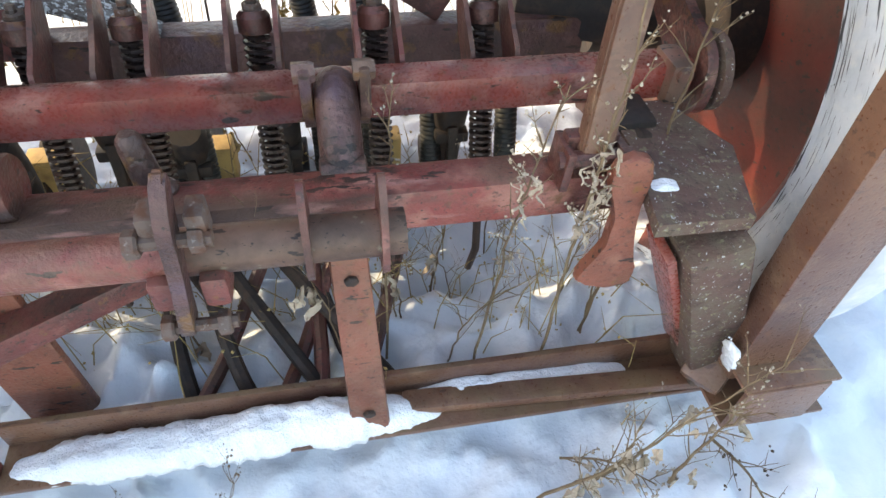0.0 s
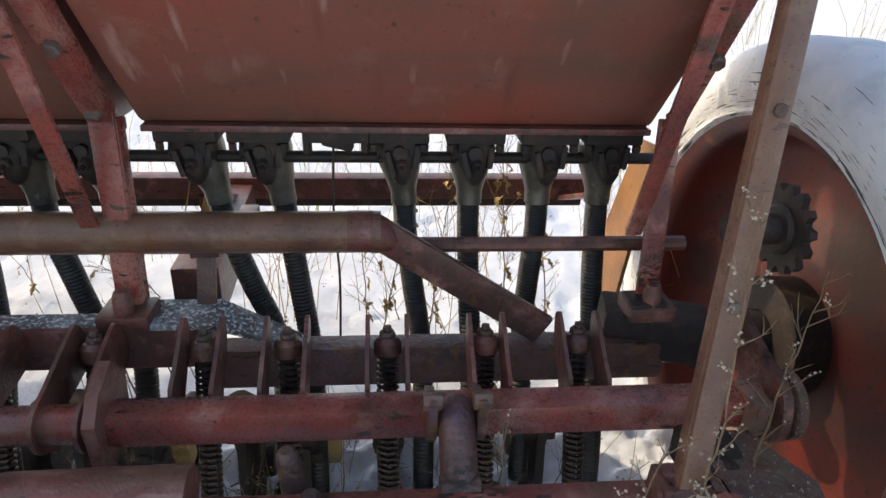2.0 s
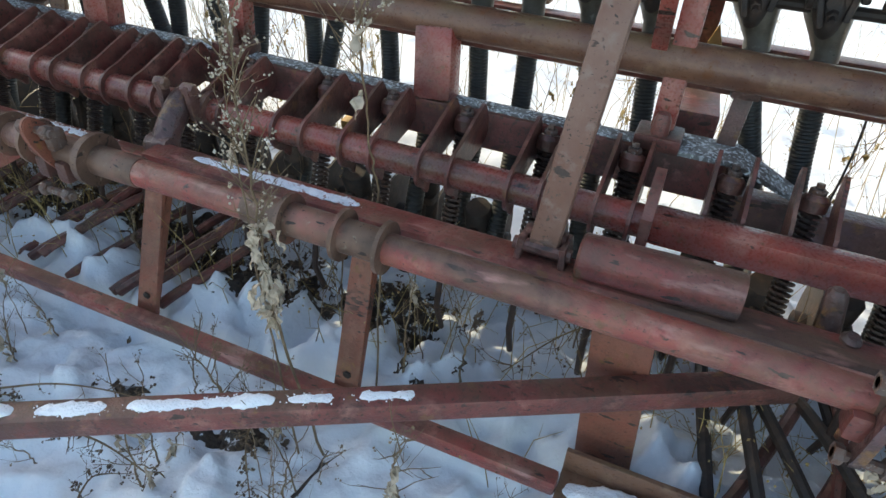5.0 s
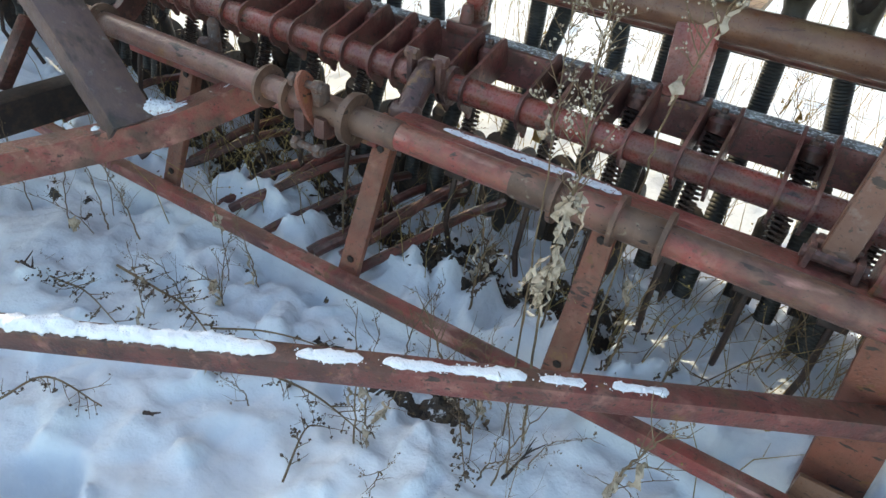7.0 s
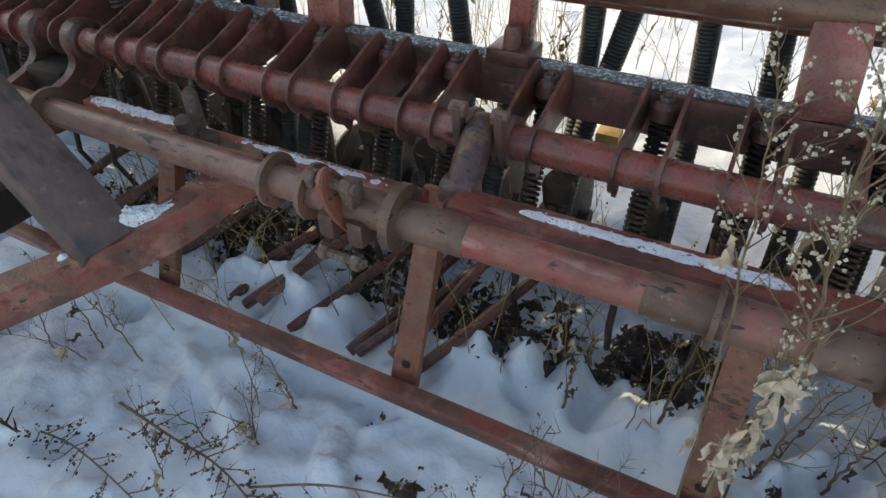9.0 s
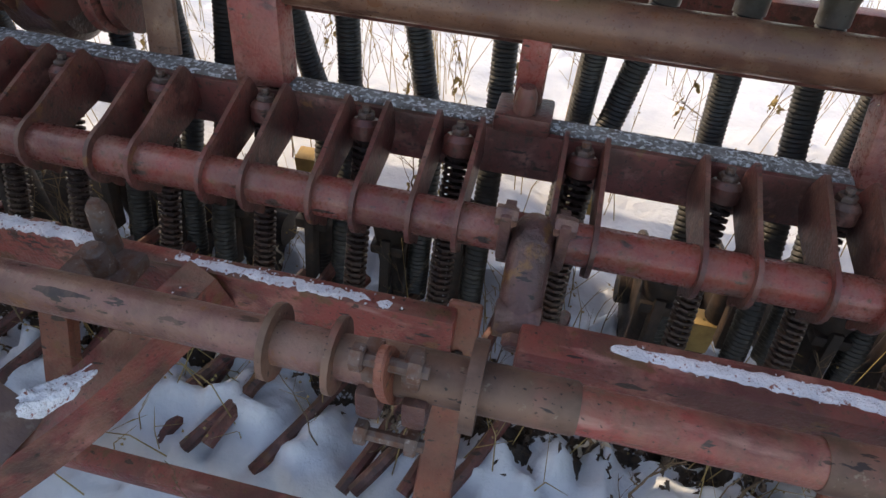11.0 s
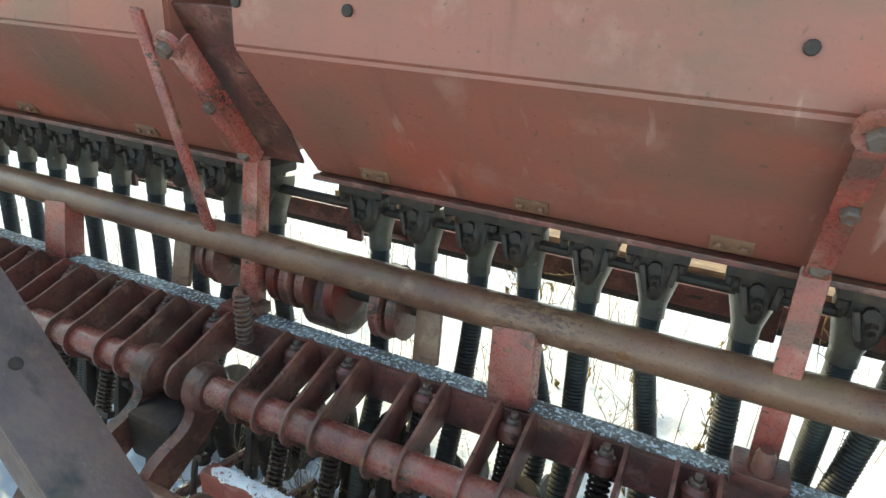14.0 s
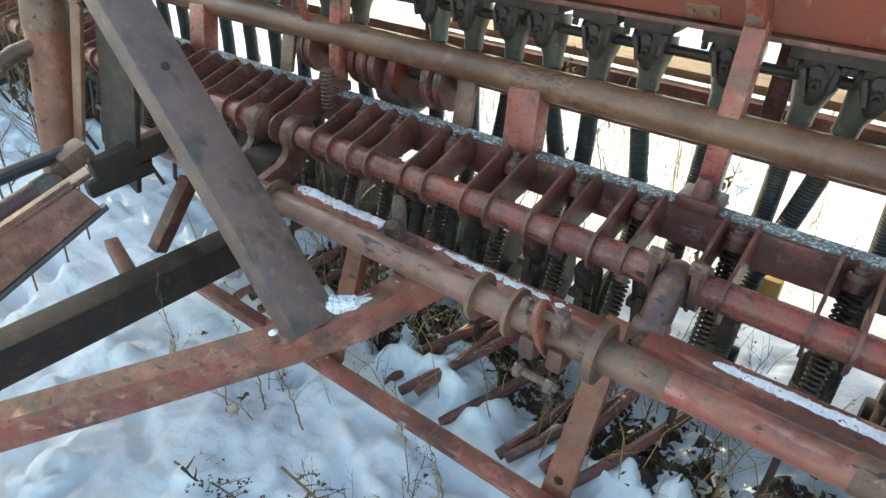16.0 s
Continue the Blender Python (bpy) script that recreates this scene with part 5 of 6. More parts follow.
def on_strut(k):
    return V(-0.165 - 2.135 * k, 0.725 - 1.108 * k, 0.659 - 0.094 * k)


snow_cap("snow_strip", on_strut(0.480), on_strut(0.92), 0.040, 0.020, 5, "thick lumpy snow on the tow strut", 0.3)
snow_cap("snow_strip", on_strut(0.424), on_strut(0.474), 0.034, 0.011, 6, "broken snow on the tow strut", 0.4)
snow_cap("snow_strip", on_strut(0.325), on_strut(0.416), 0.030, 0.010, 7, "broken snow on the tow strut", 0.35)
snow_cap("snow_strip", on_strut(0.288), on_strut(0.322), 0.026, 0.008, 8, "thin frosty snow on the tow strut", 0.4)
snow_cap("snow_strip", on_strut(0.240), on_strut(0.278), 0.028, 0.009, 9, "thin frosty snow on the tow strut", 0.4)


def snow_mound(name, p, q, w, h, seed, label, peak=0.6, rag=0.16, material=ICE):
    """A soft heap on a bar, highest at peak along it, thin at the ends."""
    p, q = Vector(p), Vector(q)
    d = (q - p).normalized()
    s = d.cross(V(0, 0, 1)).normalized()
    length = (q - p).length
    n, m, b, nz = max(30, int(length / 0.004)), 24, bmesh.new(), noise.noise
    rings = []
    for i in range(n + 1):
        t = i / n
        l = t * length
        e = min(1, 0.05 + 5 * t, 0.05 + 5 * (1 - t)) ** 0.7
        k = 0.55 + 0.45 * math.exp(-((t - peak) / 0.25) ** 2)
        ring = []
        for j in range(m + 1):
            x = -1 + 2 * j / m
            side = w / 2 * (0.9 + 0.26 * nz((l * 20, 3 + (x > 0), seed)) + 0.13 * nz((l * 60, 5 + (x > 0), seed)) + 0.07 * nz((l * 170, 7 + (x > 0), seed))) * (0.4 + 0.6 * e)
            top_ = (1 - abs(x) ** 3.2) * h * k * e * (1 + 0.25 * nz((l * 18, x * 1.2, seed)) + rag * 0.5 * nz((l * 60, x * 3, seed)) + rag * 0.3 * nz((l * 150, x * 8, seed)))
            ring.append(b.verts.new(p + d * l + s * x * side + V(0, 0, top_ - 0.004)))
        rings.append(ring)
    for r0, r1 in zip(rings, rings[1:]):
        for j in range(m):
            b.faces.new((r0[j], r0[j + 1], r1[j + 1], r1[j]))
        b.faces.new((r0[0], r1[0], r1[m], r0[m]))
    b.faces.new(rings[0])
    b.faces.new(rings[-1][::-1])
    return tagged(part(name, b, material, None, "", 180), label, "snow", "snow on the drill")


snow_mound("snow_mound", (-0.45, 0.538, 0.442), (0.125, 0.540, 0.442), 0.080, 0.048, 11, "soft snow heaped on the low bar", 0.72)
snow_mound("snow_mound", (0.08, 0.560, 0.444), (0.42, 0.560, 0.444), 0.050, 0.022, 12, "thin snow along the low bar", 0.3)
snow_mound("snow_lump", (-1.800, 0.430, 0.700), (-1.742, 0.500, 0.722), 0.042, 0.036, 14, "wedge of snow at the foot of the brace beam", 0.35, 0.6, SUGAR)
snow_mound("snow_lump", (-1.772, 0.470, 0.712), (-1.730, 0.520, 0.730), 0.036, 0.016, 24, "crumbled snow beside the brace beam", 0.3, 0.6, SUGAR)
snow_mound("snow_lump", (-1.835, 0.352, 0.691), (-1.822, 0.372, 0.694), 0.022, 0.010, 25, "small crumb of snow on the tow strut", 0.5, 0.5)
snow_cap("snow_lump", (-1.682, 0.622, 0.768), (-1.712, 0.560, 0.748), 0.022, 0.008, 15, "small patch of snow on the tow strut", 0.4)
snow_mound("snow_strip", (-2.395, 0.318, 1.294), (-2.395, 0.495, 1.287), 0.060, 0.006, 41, "thin sunlit snow on the plate of the hitch tower", 0.4, 0.3)
snow_mound("snow_lump", (0.340, 0.565, 0.820), (0.384, 0.562, 0.820), 0.030, 0.010, 16, "small lump of snow on the end plate", 0.5)
snow_cap("snow_lump", (0.475, 0.470, 0.630), (0.500, 0.475, 0.560), 0.030, 0.012, 17, "small lump of snow on the end beam", 0.3)
snow_mound("snow_lump", (-0.452, 0.590, 0.412), (-0.385, 0.590, 0.412), 0.050, 0.050, 31, "lump of snow at the foot of the broad plate", 0.5, 0.4)
snow_mound("snow_lump", (-0.36, 0.592, 0.400), (-0.27, 0.600, 0.400), 0.070, 0.055, 32, "lump of snow behind the low bar", 0.5, 0.3)


# ---- dry weeds, twigs and grass ----
def flake(b, c, r, rnd, flat=False):
    """A small crumpled seed or bud."""
    m = Matrix.Rotation(rnd.uniform(0, 6.3), 3, V(rnd.uniform(-1, 1), rnd.uniform(-1, 1), rnd.uniform(-1, 1) + 0.01).normalized())
    k = [m @ V(*p) * r * rnd.uniform(0.6, 1.3) + c for p in ((1, 0, 0), (-1, 0, 0), (0, 1, 0), (0, -1, 0), (0, 0, 1.2), (0, 0, -1.2))]
    v = [b.verts.new(p) for p in k]
    for f in ((0, 2, 4), (2, 1, 4), (1, 3, 4), (3, 0, 4), (2, 0, 5), (1, 2, 5), (3, 1, 5), (0, 3, 5)):
        b.faces.new([v[i] for i in f])


def dead_leaf(b, c, length, width, rnd, way=None):
    """A crumpled hanging leaf: a bent, folded strip with torn edges."""
    d = way or V(rnd.uniform(-0.5, 0.5), rnd.uniform(-0.5, 0.2), -1).normalized()
    s = d.orthogonal().normalized()
    s = Matrix.Rotation(rnd.uniform(0, 6.3), 3, d) @ s
    u = d.cross(s)
    n, m, rows = 8, 4, []
    curl, wave, lob = rnd.uniform(-2.2, 2.2), rnd.uniform(0, 6), rnd.uniform(0, 6)
    jit = width * 0.16
    for i in range(n + 1):
        t = i / n
        w = width * math.sin(math.pi * min(0.96, 0.12 + 0.84 * t)) * (1 + 0.3 * math.sin(lob + 14 * t)) * rnd.uniform(0.7, 1.2)
        mid = c + d * length * t + u * (0.25 * length * math.sin(curl * t) + 0.004 * math.sin(wave + 9 * t))
        tw = Matrix.Rotation(curl * t * 0.8, 3, d) @ s
        row = []
        for j in range(m + 1):
            q = j / m * 2 - 1
            fold = abs(q) * (0.55 + 0.35 * math.sin(wave + 6 * t)) + 0.25 * math.sin(q * 5 + lob)
            row.append(b.verts.new(mid + tw * w * 0.5 * q + u * w * 0.5 * fold + V(rnd.gauss(0, jit), rnd.gauss(0, jit), rnd.gauss(0, jit)) * (0.4 + 0.6 * abs(q))))
        rows.append(row)
    for r0, r1 in zip(rows, rows[1:]):
        for j in range(m):
            b.faces.new((r0[j], r0[j + 1], r1[j + 1], r1[j]))


def twig(b, p, d, length, r, rnd, tips, depth=0, kids=3):
    n = 5
    pts = [Vector(p)]
    d = d.normalized()
    for i in range(n):
        d = (d + V(rnd.uniform(-0.16, 0.16), rnd.uniform(-0.16, 0.16), rnd.uniform(-0.08, 0.14))).normalized()
        pts.append(pts[-1] + d * length / n)
    tube(b, pts, [r * (1 - 0.7 * i / n) for i in range(n + 1)], 4)
    tips.append((pts[-1], d))
    for i in range(2, n):
        tips.append((pts[i], d))
    if depth > 0:
        for k in range(kids):
            i = rnd.randint(1, n - 1)
            side = V(rnd.uniform(-1, 1), rnd.uniform(-1, 1), rnd.uniform(-0.1, 0.6))
            twig(b, pts[i], d * 0.7 + side.normalized() * 0.8, length * rnd.uniform(0.3, 0.6), r * 0.6, rnd, tips, depth - 1, kids)


def dry_weed(pts, r, branches, from_k, seeds, leaves, seed, label, spread_=0.10, leaf_zone=(0.2, 0.6), head=FROST, seed_r=0.0016, leaf=HUSK, leaf_size=1.0, leaf_wide=1.0):
    rnd = random.Random(seed)
    wd = thing("dry_weed", label, "weed", "dry weeds")
    wd.location = pts[0]
    o = Vector(pts[0])
    line = [p - o for p in smoothline(pts, 8)]
    n = len(line)
    b = bmesh.new()
    for p in line[1:-1]:
        p += V(rnd.uniform(-1, 1), rnd.uniform(-1, 1), 0) * 0.0025
    tube(b, line, [r * (1 - 0.75 * i / n) for i in range(n)], 6)
    tips = []
    for k in range(branches):
        i = int(n * (from_k + (1 - from_k) * (k + rnd.random()) / branches))
        i = min(i, n - 2)
        d = (line[i + 1] - line[i]).normalized()
        side = V(rnd.uniform(-1, 1), rnd.uniform(-1, 1), 0.15).normalized()
        twig(b, line[i], d * 0.75 + side * 0.75, spread_ * rnd.uniform(0.5, 1.2) * (1.1 - 0.5 * i / n), r * 0.42, rnd, tips, 1, 2)
    part("stem", b, STALK, wd)
    if seeds and tips:
        b = bmesh.new()
        for k in range(seeds // 10 + 1):
            p, d = rnd.choice(tips)
            p = p + V(rnd.gauss(0, 0.002), rnd.gauss(0, 0.002), rnd.gauss(0, 0.003))
            for j in range(rnd.randint(1, 4)):
                flake(b, p + d * rnd.uniform(-0.008, 0.008) + V(rnd.gauss(0, 0.0018), rnd.gauss(0, 0.0018), rnd.gauss(0, 0.0018)), seed_r * rnd.uniform(0.6, 1.5), rnd)
        tagged(part("seed_cluster", b, head, wd, "frosted pale seed heads", 0), kind="stuff")
    for k in range(leaves):
        b = bmesh.new()
        i = int(n * rnd.uniform(*leaf_zone))
        dead_leaf(b, line[i] + V(rnd.uniform(-.012, .012), rnd.uniform(-.012, .012), 0), rnd.uniform(0.024, 0.055) * leaf_size, rnd.uniform(0.007, 0.017) * leaf_size * leaf_wide, rnd)
        part("leaf", b, leaf, wd, "", 60)
    return wd


dry_weed([(-0.87, 0.47, 0.36), (-0.886, 0.420, 0.72), (-0.872, 0.395, 0.92), (-0.886, 0.408, 1.08), (-0.902, 0.42, 1.26)], 0.0026, 46, 0.42, 1700, 24, 31, "tall frosted dry weed with bleached hanging leaves", 0.075, (0.26, 0.50))
dry_weed([(-0.83, 0.60, 0.36), (-0.840, 0.64, 0.78), (-0.830, 0.60, 0.96), (-0.797, 0.53, 1.10), (-0.776, 0.50, 1.20), (-0.790, 0.49, 1.33)], 0.0022, 30, 0.52, 1100, 3, 32, "thin dry weed stalk with frosted seed heads", 0.115, (0.45, 0.7))
dry_weed([(-0.90, 0.44, 0.36), (-0.915, 0.43, 0.75), (-0.93, 0.44, 0.98), (-0.945, 0.46, 1.12)], 0.0020, 18, 0.55, 500, 2, 33, "frosted dry weed stalk beside the lift shaft", 0.08, (0.3, 0.7))
for k, (x, y, h) in enumerate(((-2.80, 0.30, 1.05), (-2.88, 0.42, 1.20), (-2.78, 0.16, 0.90), (-2.95, 0.52, 1.10), (-2.86, 0.22, 1.15), (-3.05, 0.10, 1.15), (-2.95, 0.32, 0.95), (-3.20, -0.10, 1.05), (-2.85, -0.15, 0.80), (-3.35, 0.25, 1.20), (-3.0, 0.45, 0.70))):
    dry_weed([(x, y, 0.35), (x + 0.05, y + 0.02, 0.35 + h * 0.5), (x + 0.02 * k, y - 0.04, 0.35 + h)], 0.0032, 26, 0.25, 260, 6, 700 + k, "tall brown weed standing beside the hitch tower", 0.16, (0.2, 0.9), head=STALK, leaf=LITTER)
dry_weed([(0.29, 0.598, 0.40), (0.285, 0.585, 0.66), (0.272, 0.555, 0.84), (0.265, 0.54, 1.00), (0.285, 0.60, 1.22)], 0.0026, 26, 0.36, 520, 30, 34, "dry weed with curled pale leaves by the end plate", 0.045, (0.34, 0.60), leaf_size=0.60, leaf_wide=0.62)
dry_weed([(0.18, 0.60, 0.38), (0.195, 0.585, 0.66), (0.19, 0.54, 0.84), (0.21, 0.53, 0.98)], 0.0024, 14, 0.4, 300, 14, 35, "dry weed with curled pale leaves by the end plate", 0.06, (0.4, 0.8), leaf_size=0.55, leaf_wide=0.62)
dry_weed([(0.24, 0.405, 0.39), (0.33, 0.40, 0.47), (0.42, 0.405, 0.58), (0.50, 0.41, 0.68)], 0.0030, 16, 0.15, 320, 9, 36, "leaning dry weed with pale husks over the low bar", 0.09, (0.05, 0.75))
dry_weed([(0.37, 0.64, 0.44), (0.40, 0.65, 0.75), (0.415, 0.66, 0.95), (0.435, 0.67, 1.10)], 0.0026, 12, 0.45, 80, 0, 37, "thin frosted weed growing through the end frame", 0.09)
dry_weed([(0.06, 0.66, 0.40), (0.065, 0.655, 0.70), (0.075, 0.66, 0.90)], 0.0022, 8, 0.5, 80, 0, 38, "thin frosted weed growing through the bars", 0.07)
dry_weed([(0.30, 0.42, 0.38), (0.33, 0.40, 0.46), (0.35, 0.41, 0.56)], 0.003, 10, 0.1, 90, 6, 40, "dry weed with pale husks before the low bar", 0.08, (0.1, 0.9))
dry_weed([(0.44, 0.40, 0.38), (0.45, 0.40, 0.50), (0.47, 0.39, 0.60)], 0.003, 10, 0.1, 90, 5, 41, "dry weed with pale husks before the low bar", 0.08, (0.1, 0.9))
dry_weed([(-0.70, 0.44, 0.38), (-0.69, 0.40, 0.52), (-0.66, 0.38, 0.64)], 0.003, 12, 0.1, 110, 4, 42, "bushy brown weed beside the leg", 0.11, (0.1, 0.7), head=STALK)
dry_weed([(-1.02, 0.44, 0.38), (-1.03, 0.42, 0.50), (-1.06, 0.40, 0.62)], 0.003, 12, 0.1, 110, 3, 43, "bushy brown weed beside the leg", 0.10, (0.1, 0.7), head=STALK)
dry_weed([(-1.86, 0.42, 0.38), (-1.86, 0.40, 0.5), (-1.85, 0.36, 0.64)], 0.002, 7, 0.3, 30, 0, 39, "small dry weed standing in the snow", 0.06, head=STALK)
for k, (x, y, h) in enumerate(((-0.80, 0.655, 0.26), (-0.95, 0.68, 0.30), (-1.10, 0.65, 0.22), (-0.70, 0.70, 0.24), (-1.45, 0.66, 0.22))):
    z = G + snow_height(x, y) - 0.01
    dry_weed([(x, y, z), (x + 0.01, y - 0.01, z + h * 0.5), (x + 0.03, y - 0.02, z + h)], 0.003, 6, 0.2, 0, 7, 60 + k, "withered plant with dark curled leaves", 0.07, (0.15, 0.98), leaf=LITTER, leaf_size=0.55)
rw = random.Random(77)
for k in range(46):
    x, y = rw.uniform(-2.3, 0.5), rw.choice((rw.uniform(0.20, 0.48), rw.uniform(0.34, 0.50)))
    z = G + snow_height(x, y) - 0.01
    h = rw.uniform(0.10, 0.30)
    lx, ly = rw.uniform(-0.10, 0.10), rw.uniform(-0.10, 0.06)
    dry_weed([(x, y, z), (x + lx * 0.3, y + ly * 0.3, z + h * 0.5), (x + lx, y + ly, z + h)], rw.uniform(0.0012, 0.0022), rw.randint(5, 9), 0.2, rw.choice((40, 90, 140)), rw.choice((0, 0, 2)), 100 + k, "small brown weed sticking out of the snow", 0.07, head=STALK, seed_r=0.0014)
for k in range(40):
    x, y = rw.uniform(-2.4, 0.4), rw.uniform(0.60, 1.0)
    z = G + snow_height(x, y) - 0.01
    h = rw.uniform(0.16, 0.42)
    lx, ly = rw.uniform(-0.12, 0.12), rw.uniform(-0.10, 0.10)
    dry_weed([(x, y, z), (x + lx * 0.3, y + ly * 0.3, z + h * 0.5), (x + lx, y + ly, z + h)], rw.uniform(0.0012, 0.0022), rw.randint(5, 10), 0.2, rw.choice((0, 40, 60)), rw.choice((0, 0, 3)), 200 + k, "brown weed tangled under the drill", 0.10, head=rw.choice((STALK, STALK, FROST)), seed_r=0.0012)

for k in range(26):
    x, y = rw.uniform(-3.0, 0.5), rw.uniform(1.25, 2.3)
    z = G + snow_height(x, y) - 0.01
    h = rw.uniform(0.14, 0.40)
    lx, ly = rw.uniform(-0.16, 0.16), rw.uniform(-0.12, 0.12)
    dry_weed([(x, y, z), (x + lx * 0.3, y + ly * 0.3, z + h * 0.5), (x + lx, y + ly, z + h)], rw.uniform(0.0014, 0.0026), rw.randint(6, 12), 0.1, rw.choice((40, 90)), rw.choice((2, 4, 6)), 400 + k, "yellow dry weed standing in sunlit snow", 0.12, (0.1, 0.9), head=STRAW, seed_r=0.002, leaf=STRAW)

for k, (x, y, h, lean) in enumerate(((0.02, 1.42, 0.62, 0.06), (0.22, 1.36, 0.70, -0.05), (0.36, 1.46, 0.66, -0.10), (-0.10, 1.50, 0.52, 0.10), (-0.62, 1.45, 0.50, -0.08), (-1.42, 1.40, 0.46, 0.05), (-1.95, 1.48, 0.60, 0.08))):
    z = G + snow_height(x, y) - 0.01
    dry_weed([(x, y, z), (x + lean * 0.4, y - 0.02, z + h * 0.5), (x + lean, y - 0.03, z + h)], 0.0022, 20, 0.25, 160, 14, 460 + k, "tall yellow dry weed standing behind the drill", 0.11, (0.3, 0.95), head=STRAW, seed_r=0.0018, leaf=STRAW, leaf_size=0.8)

# fallen sprigs and sticks on the snow
def lying_sprig(pts, r, twigs, buds, seed, label, size=0.05, material=LITTER):
    """A dry branched stem that lies or leans on the snow, set with small shrivelled buds."""
    rnd = random.Random(seed)
    x0, y0 = pts[0]
    top = [V(x, y, G + snow_height(x, y) + 0.012 + 0.030 * math.sin(math.pi * k / (len(pts) - 1))) for k, (x, y) in enumerate(pts)]
    o = top[0].copy()
    line = [p - o for p in smoothline(top, 7)]
    sp = thing("fallen_sprig", label, "sprig", "fallen sprigs")
    sp.location = o
    b, tips, n = bmesh.new(), [], len(line)
    tube(b, line, [r * (1 - 0.6 * i / n) for i in range(n)], 6)
    for k in range(twigs):
        i = min(n - 2, int(n * (0.08 + 0.92 * (k + rnd.random()) / twigs)))
        d = (line[i + 1] - line[i]).normalized()
        side = d.cross(V(0, 0, 1)) * rnd.choice((-1, 1)) + V(0, 0, rnd.uniform(0.0, 0.5))
        twig(b, line[i], d * 0.7 + side * 0.7, size * rnd.uniform(0.4, 1.25), r * 0.45, rnd, tips, 1, 2)
    part("stem", b, STALK, sp)
    b = bmesh.new()
    for k in range(buds):
        p, d = rnd.choice(tips)
        flake(b, p + V(rnd.gauss(0, 0.002), rnd.gauss(0, 0.002), rnd.gauss(0, 0.002)), rnd.uniform(0.0014, 0.0034), rnd)
    tagged(part("bud_cluster", b, material, sp, "small shrivelled buds", 0), kind="stuff")
    return sp


SPRIG = "dry brown branched sprig lying on the snow"
lying_sprig([(-1.996, 0.209), (-1.874, 0.233), (-1.744, 0.221), (-1.582, 0.201)], 0.0026, 26, 170, 501, SPRIG, 0.055)
lying_sprig([(-1.826, 0.335), (-1.657, 0.310), (-1.534, 0.300), (-1.402, 0.268)], 0.0032, 34, 300, 502, SPRIG, 0.050)
lying_sprig([(-1.482, 0.301), (-1.375, 0.348), (-1.264, 0.385), (-1.161, 0.425)], 0.0022, 8, 20, 503, "thin dark twig lying on the snow", 0.05)
lying_sprig([(-1.660, -0.013), (-1.575, 0.038), (-1.487, 0.069)], 0.0026, 12, 40, 504, "dark twig with shrivelled leaves lying on the snow", 0.06)
lying_sprig([(-1.337, 0.299), (-1.212, 0.300), (-1.085, 0.287)], 0.0028, 12, 60, 505, "dark forked twig lying on the snow", 0.06)
lying_sprig([(-1.151, 0.150), (-1.182, 0.237), (-1.179, 0.277)], 0.0022, 12, 60, 506, SPRIG, 0.04)
lying_sprig([(-1.018, 0.480), (-0.968, 0.389), (-0.904, 0.311)], 0.0024, 24, 160, 507, SPRIG, 0.026)
lying_sprig([(-0.400, 1.150), (-0.531, 0.948), (-0.638, 0.788)], 0.0026, 16, 60, 508, "tangled dark twig lying under the drill", 0.12)
lying_sprig([(0.545, 0.463), (0.553, 0.389), (0.574, 0.330)], 0.0026, 10, 30, 509, "dark forked twig lying on the snow", 0.08)
lying_sprig([(0.300, 0.470), (0.356, 0.440), (0.420, 0.400)], 0.0024, 16, 120, 510, SPRIG, 0.05, HUSK)
for k, (x, y, a, ln) in enumerate(((-1.95, 0.202, -8, 0.06), (0.1, 0.30, 60, 0.06), (-0.86, 0.36, 80, 0.08), (-1.42, 0.10, 20, 0.03))):
    b = bmesh.new()
    z = G + snow_height(x, y)
    rr = random.Random(k)
    tips = []
    twig(b, V(0, 0, 0.010), V(math.cos(radians(a)), math.sin(radians(a)), 0.12), ln, 0.0040, rr, tips, 1, 3)
    ob = part("stick", b, DARK)
    ob.location = (x, y, z)
    tagged(ob, "dark broken twig lying on the snow", "twig", "twigs on the snow")


# curled dead leaves lying under and before the drill
rl = random.Random(9)
b = bmesh.new()
for k in range(1300):
    x = rl.uniform(-2.5, 0.42)
    y = rl.choice((rl.gauss(0.84, 0.13), rl.gauss(0.84, 0.13), rl.gauss(0.84, 0.13), rl.gauss(0.84, 0.13), rl.gauss(0.84, 0.13), rl.gauss(0.84, 0.13), rl.gauss(0.42, 0.10)))
    if not 0.05 < y < 1.15 or litter_height(x, y) < -0.022 + rl.uniform(-0.01, 0.01):
        continue
    dead_leaf(b, V(x, y, G + snow_height(x, y) + max(0.0, litter_height(x, y)) + rl.uniform(0.0, 0.014)), rl.uniform(0.012, 0.028), rl.uniform(0.006, 0.014), rl, V(rl.uniform(-1, 1), rl.uniform(-1, 1), rl.uniform(-0.15, 0.3)).normalized())
tagged(part("leaf_litter", b, LITTER, None, "", 60), "dark curled dead leaves lying under the drill", "leaves", kind="stuff")


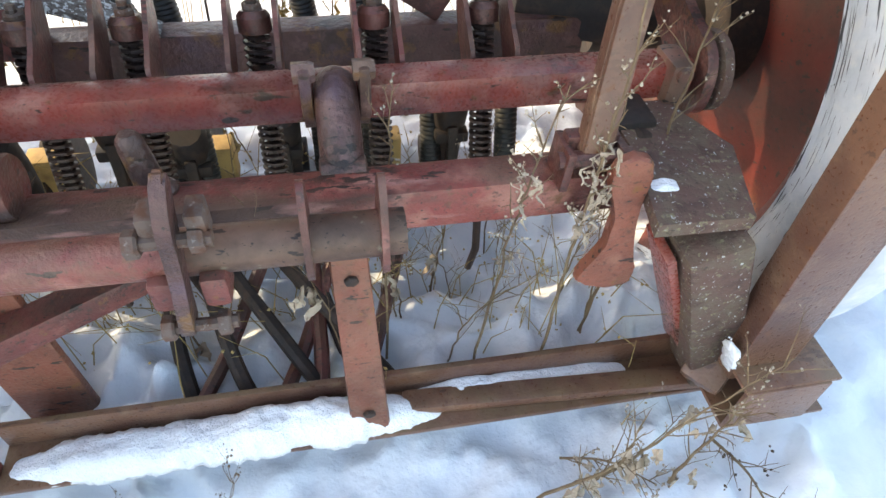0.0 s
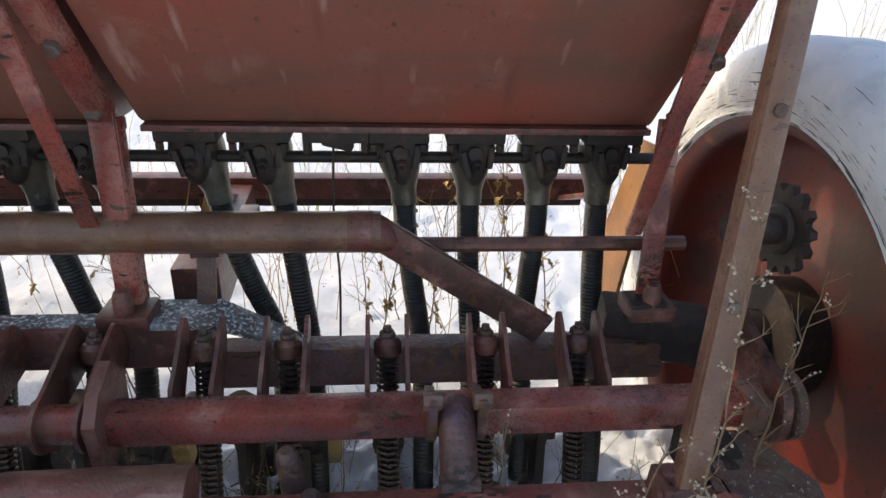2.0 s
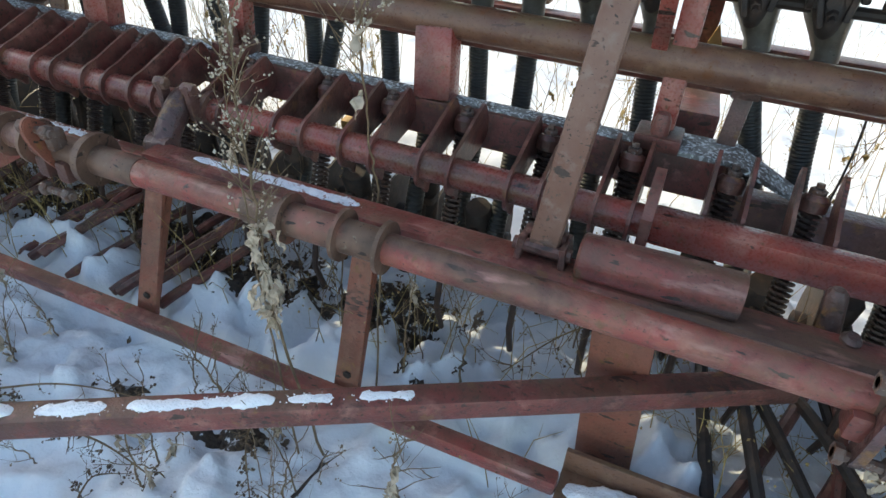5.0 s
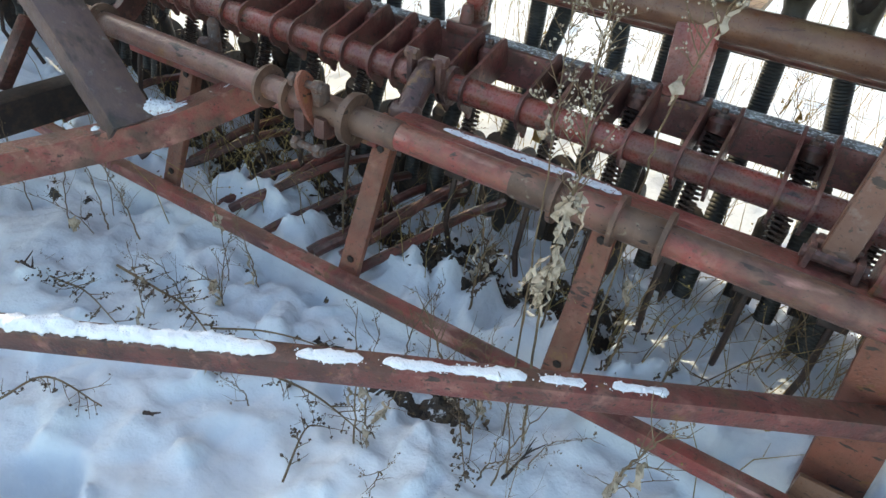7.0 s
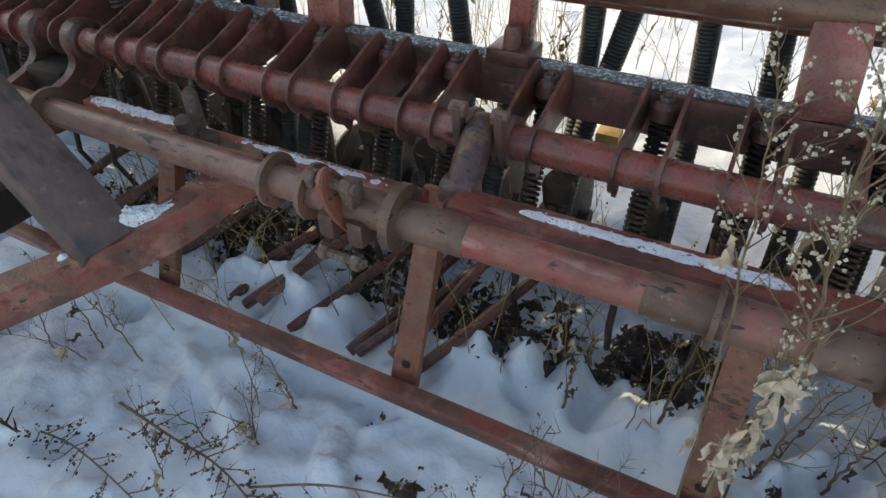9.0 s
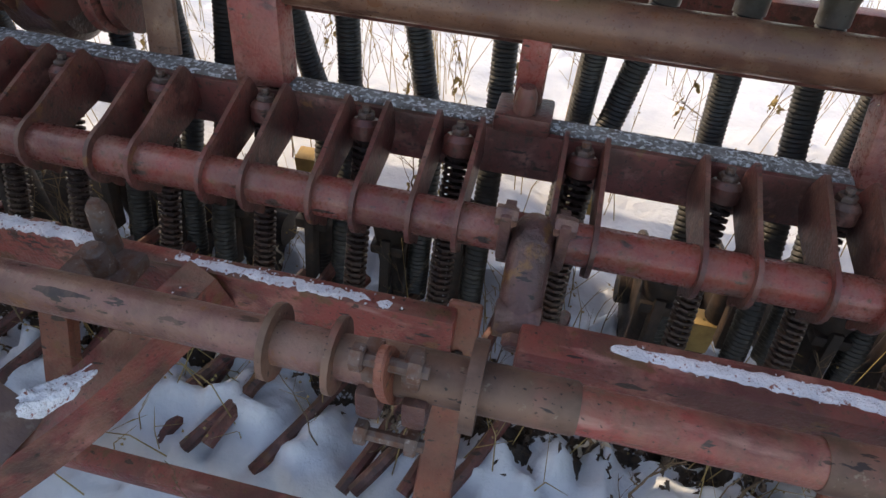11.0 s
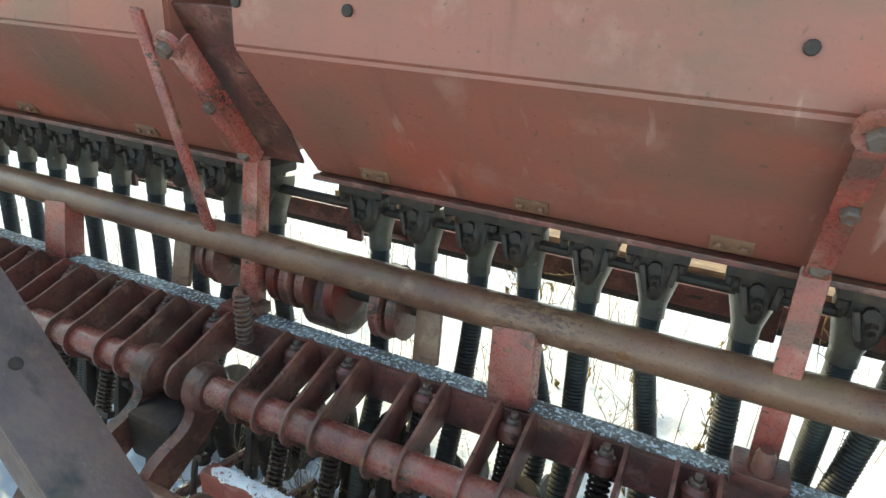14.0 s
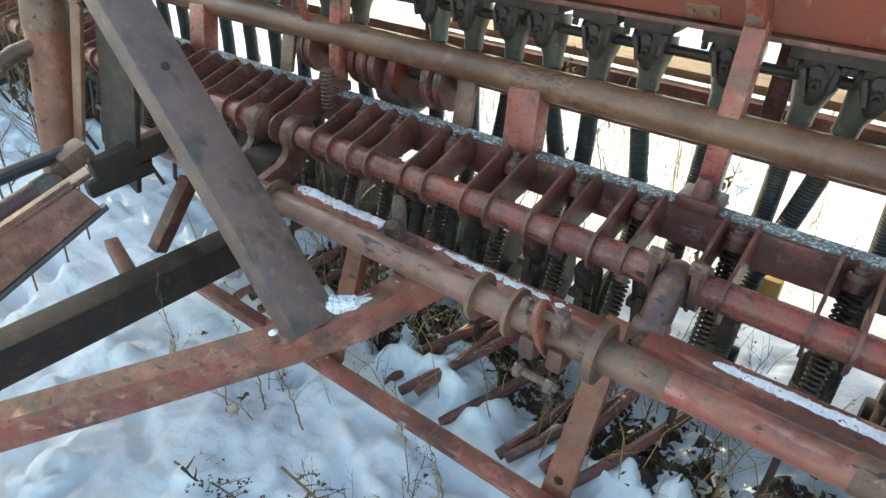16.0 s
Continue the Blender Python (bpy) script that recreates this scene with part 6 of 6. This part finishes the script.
# grass beyond and under the drill
def stalks(name, count, xr, yr, hr, material, label, seed, r=0.0016, lean=0.25, keep=lambda x, y: True, kids=0):
    rnd = random.Random(seed)
    b = bmesh.new()
    made = 0
    while made < count:
        cx, cy_ = rnd.uniform(*xr), rnd.uniform(*yr)
        for j in range(rnd.randint(1, 7)):
            x, y = cx + rnd.gauss(0, 0.07), cy_ + rnd.gauss(0, 0.07)
            if not keep(x, y):
                continue
            h = rnd.uniform(*hr)
            z = G + snow_height(x, y) - 0.02
            dx, dy = rnd.gauss(0, lean) * h, rnd.gauss(0, lean) * h
            tube(b, [(x, y, z), (x + dx * 0.3, y + dy * 0.3, z + h * 0.55), (x + dx, y + dy, z + h)], [r, r * 0.8, r * 0.25], 3, caps=False)
            for q in range(kids):
                t = rnd.uniform(0.45, 0.95)
                p = V(x + dx * t * t, y + dy * t * t, z + h * t)
                e = p + V(rnd.gauss(0, 0.06), rnd.gauss(0, 0.06), rnd.uniform(0.0, 0.09)) * (h + 0.3)
                tube(b, [p, e], [r * 0.6, r * 0.2], 3, caps=False)
                for w in range(2):
                    flake(b, e + V(rnd.gauss(0, 0.01), rnd.gauss(0, 0.01), rnd.gauss(0, 0.01)), 0.0026, rnd)
            made += 1
    ob = part(name, b, material, None, "", 0)
    return tagged(ob, label, "grass", kind="stuff")


stalks("dry_grass", 620, (-4.0, 1.2), (1.20, 3.2), (0.12, 0.55), STRAW, "thin yellow dry grass standing in sunlit snow", 5, kids=1)
stalks("dry_grass", 500, (-2.5, 0.4), (0.62, 1.15), (0.05, 0.26), STRAW, "short dry grass and weeds under the drill", 6, r=0.0013, lean=0.4, kids=1)
stalks("brush", 1500, (-10.5, -5.2), (-3.5, 5.5), (0.5, 2.1), STALK, "tall tangled dry brush beyond the drill", 7, r=0.0030, lean=0.50, kids=9)
stalks("brush", 500, (-7.0, 6.0), (4.0, 9.0), (0.3, 1.3), STRAW, "tall dry grass at the back of the yard", 8, r=0.003, kids=3)

# bits of wire and straw hanging from the foot board
for k, (x, ln, a) in enumerate(((-0.02, 0.22, 0.1), (-0.55, 0.25, -0.2), (0.18, 0.20, 0.3), (-1.2, 0.18, 0.1), (-1.75, 0.22, -0.1))):
    rr = random.Random(300 + k)
    b = bmesh.new()
    tips = []
    twig(b, V(0, 0, 0), V(a, -0.1, -1), ln, 0.0024, rr, tips, 2, 3)
    ob = part("straw_wisp", b, STRAW)
    ob.location = (x, 1.590, 0.895)
    tagged(ob, "wisp of dry straw hanging from the foot board", "straw", "straw on the foot board")
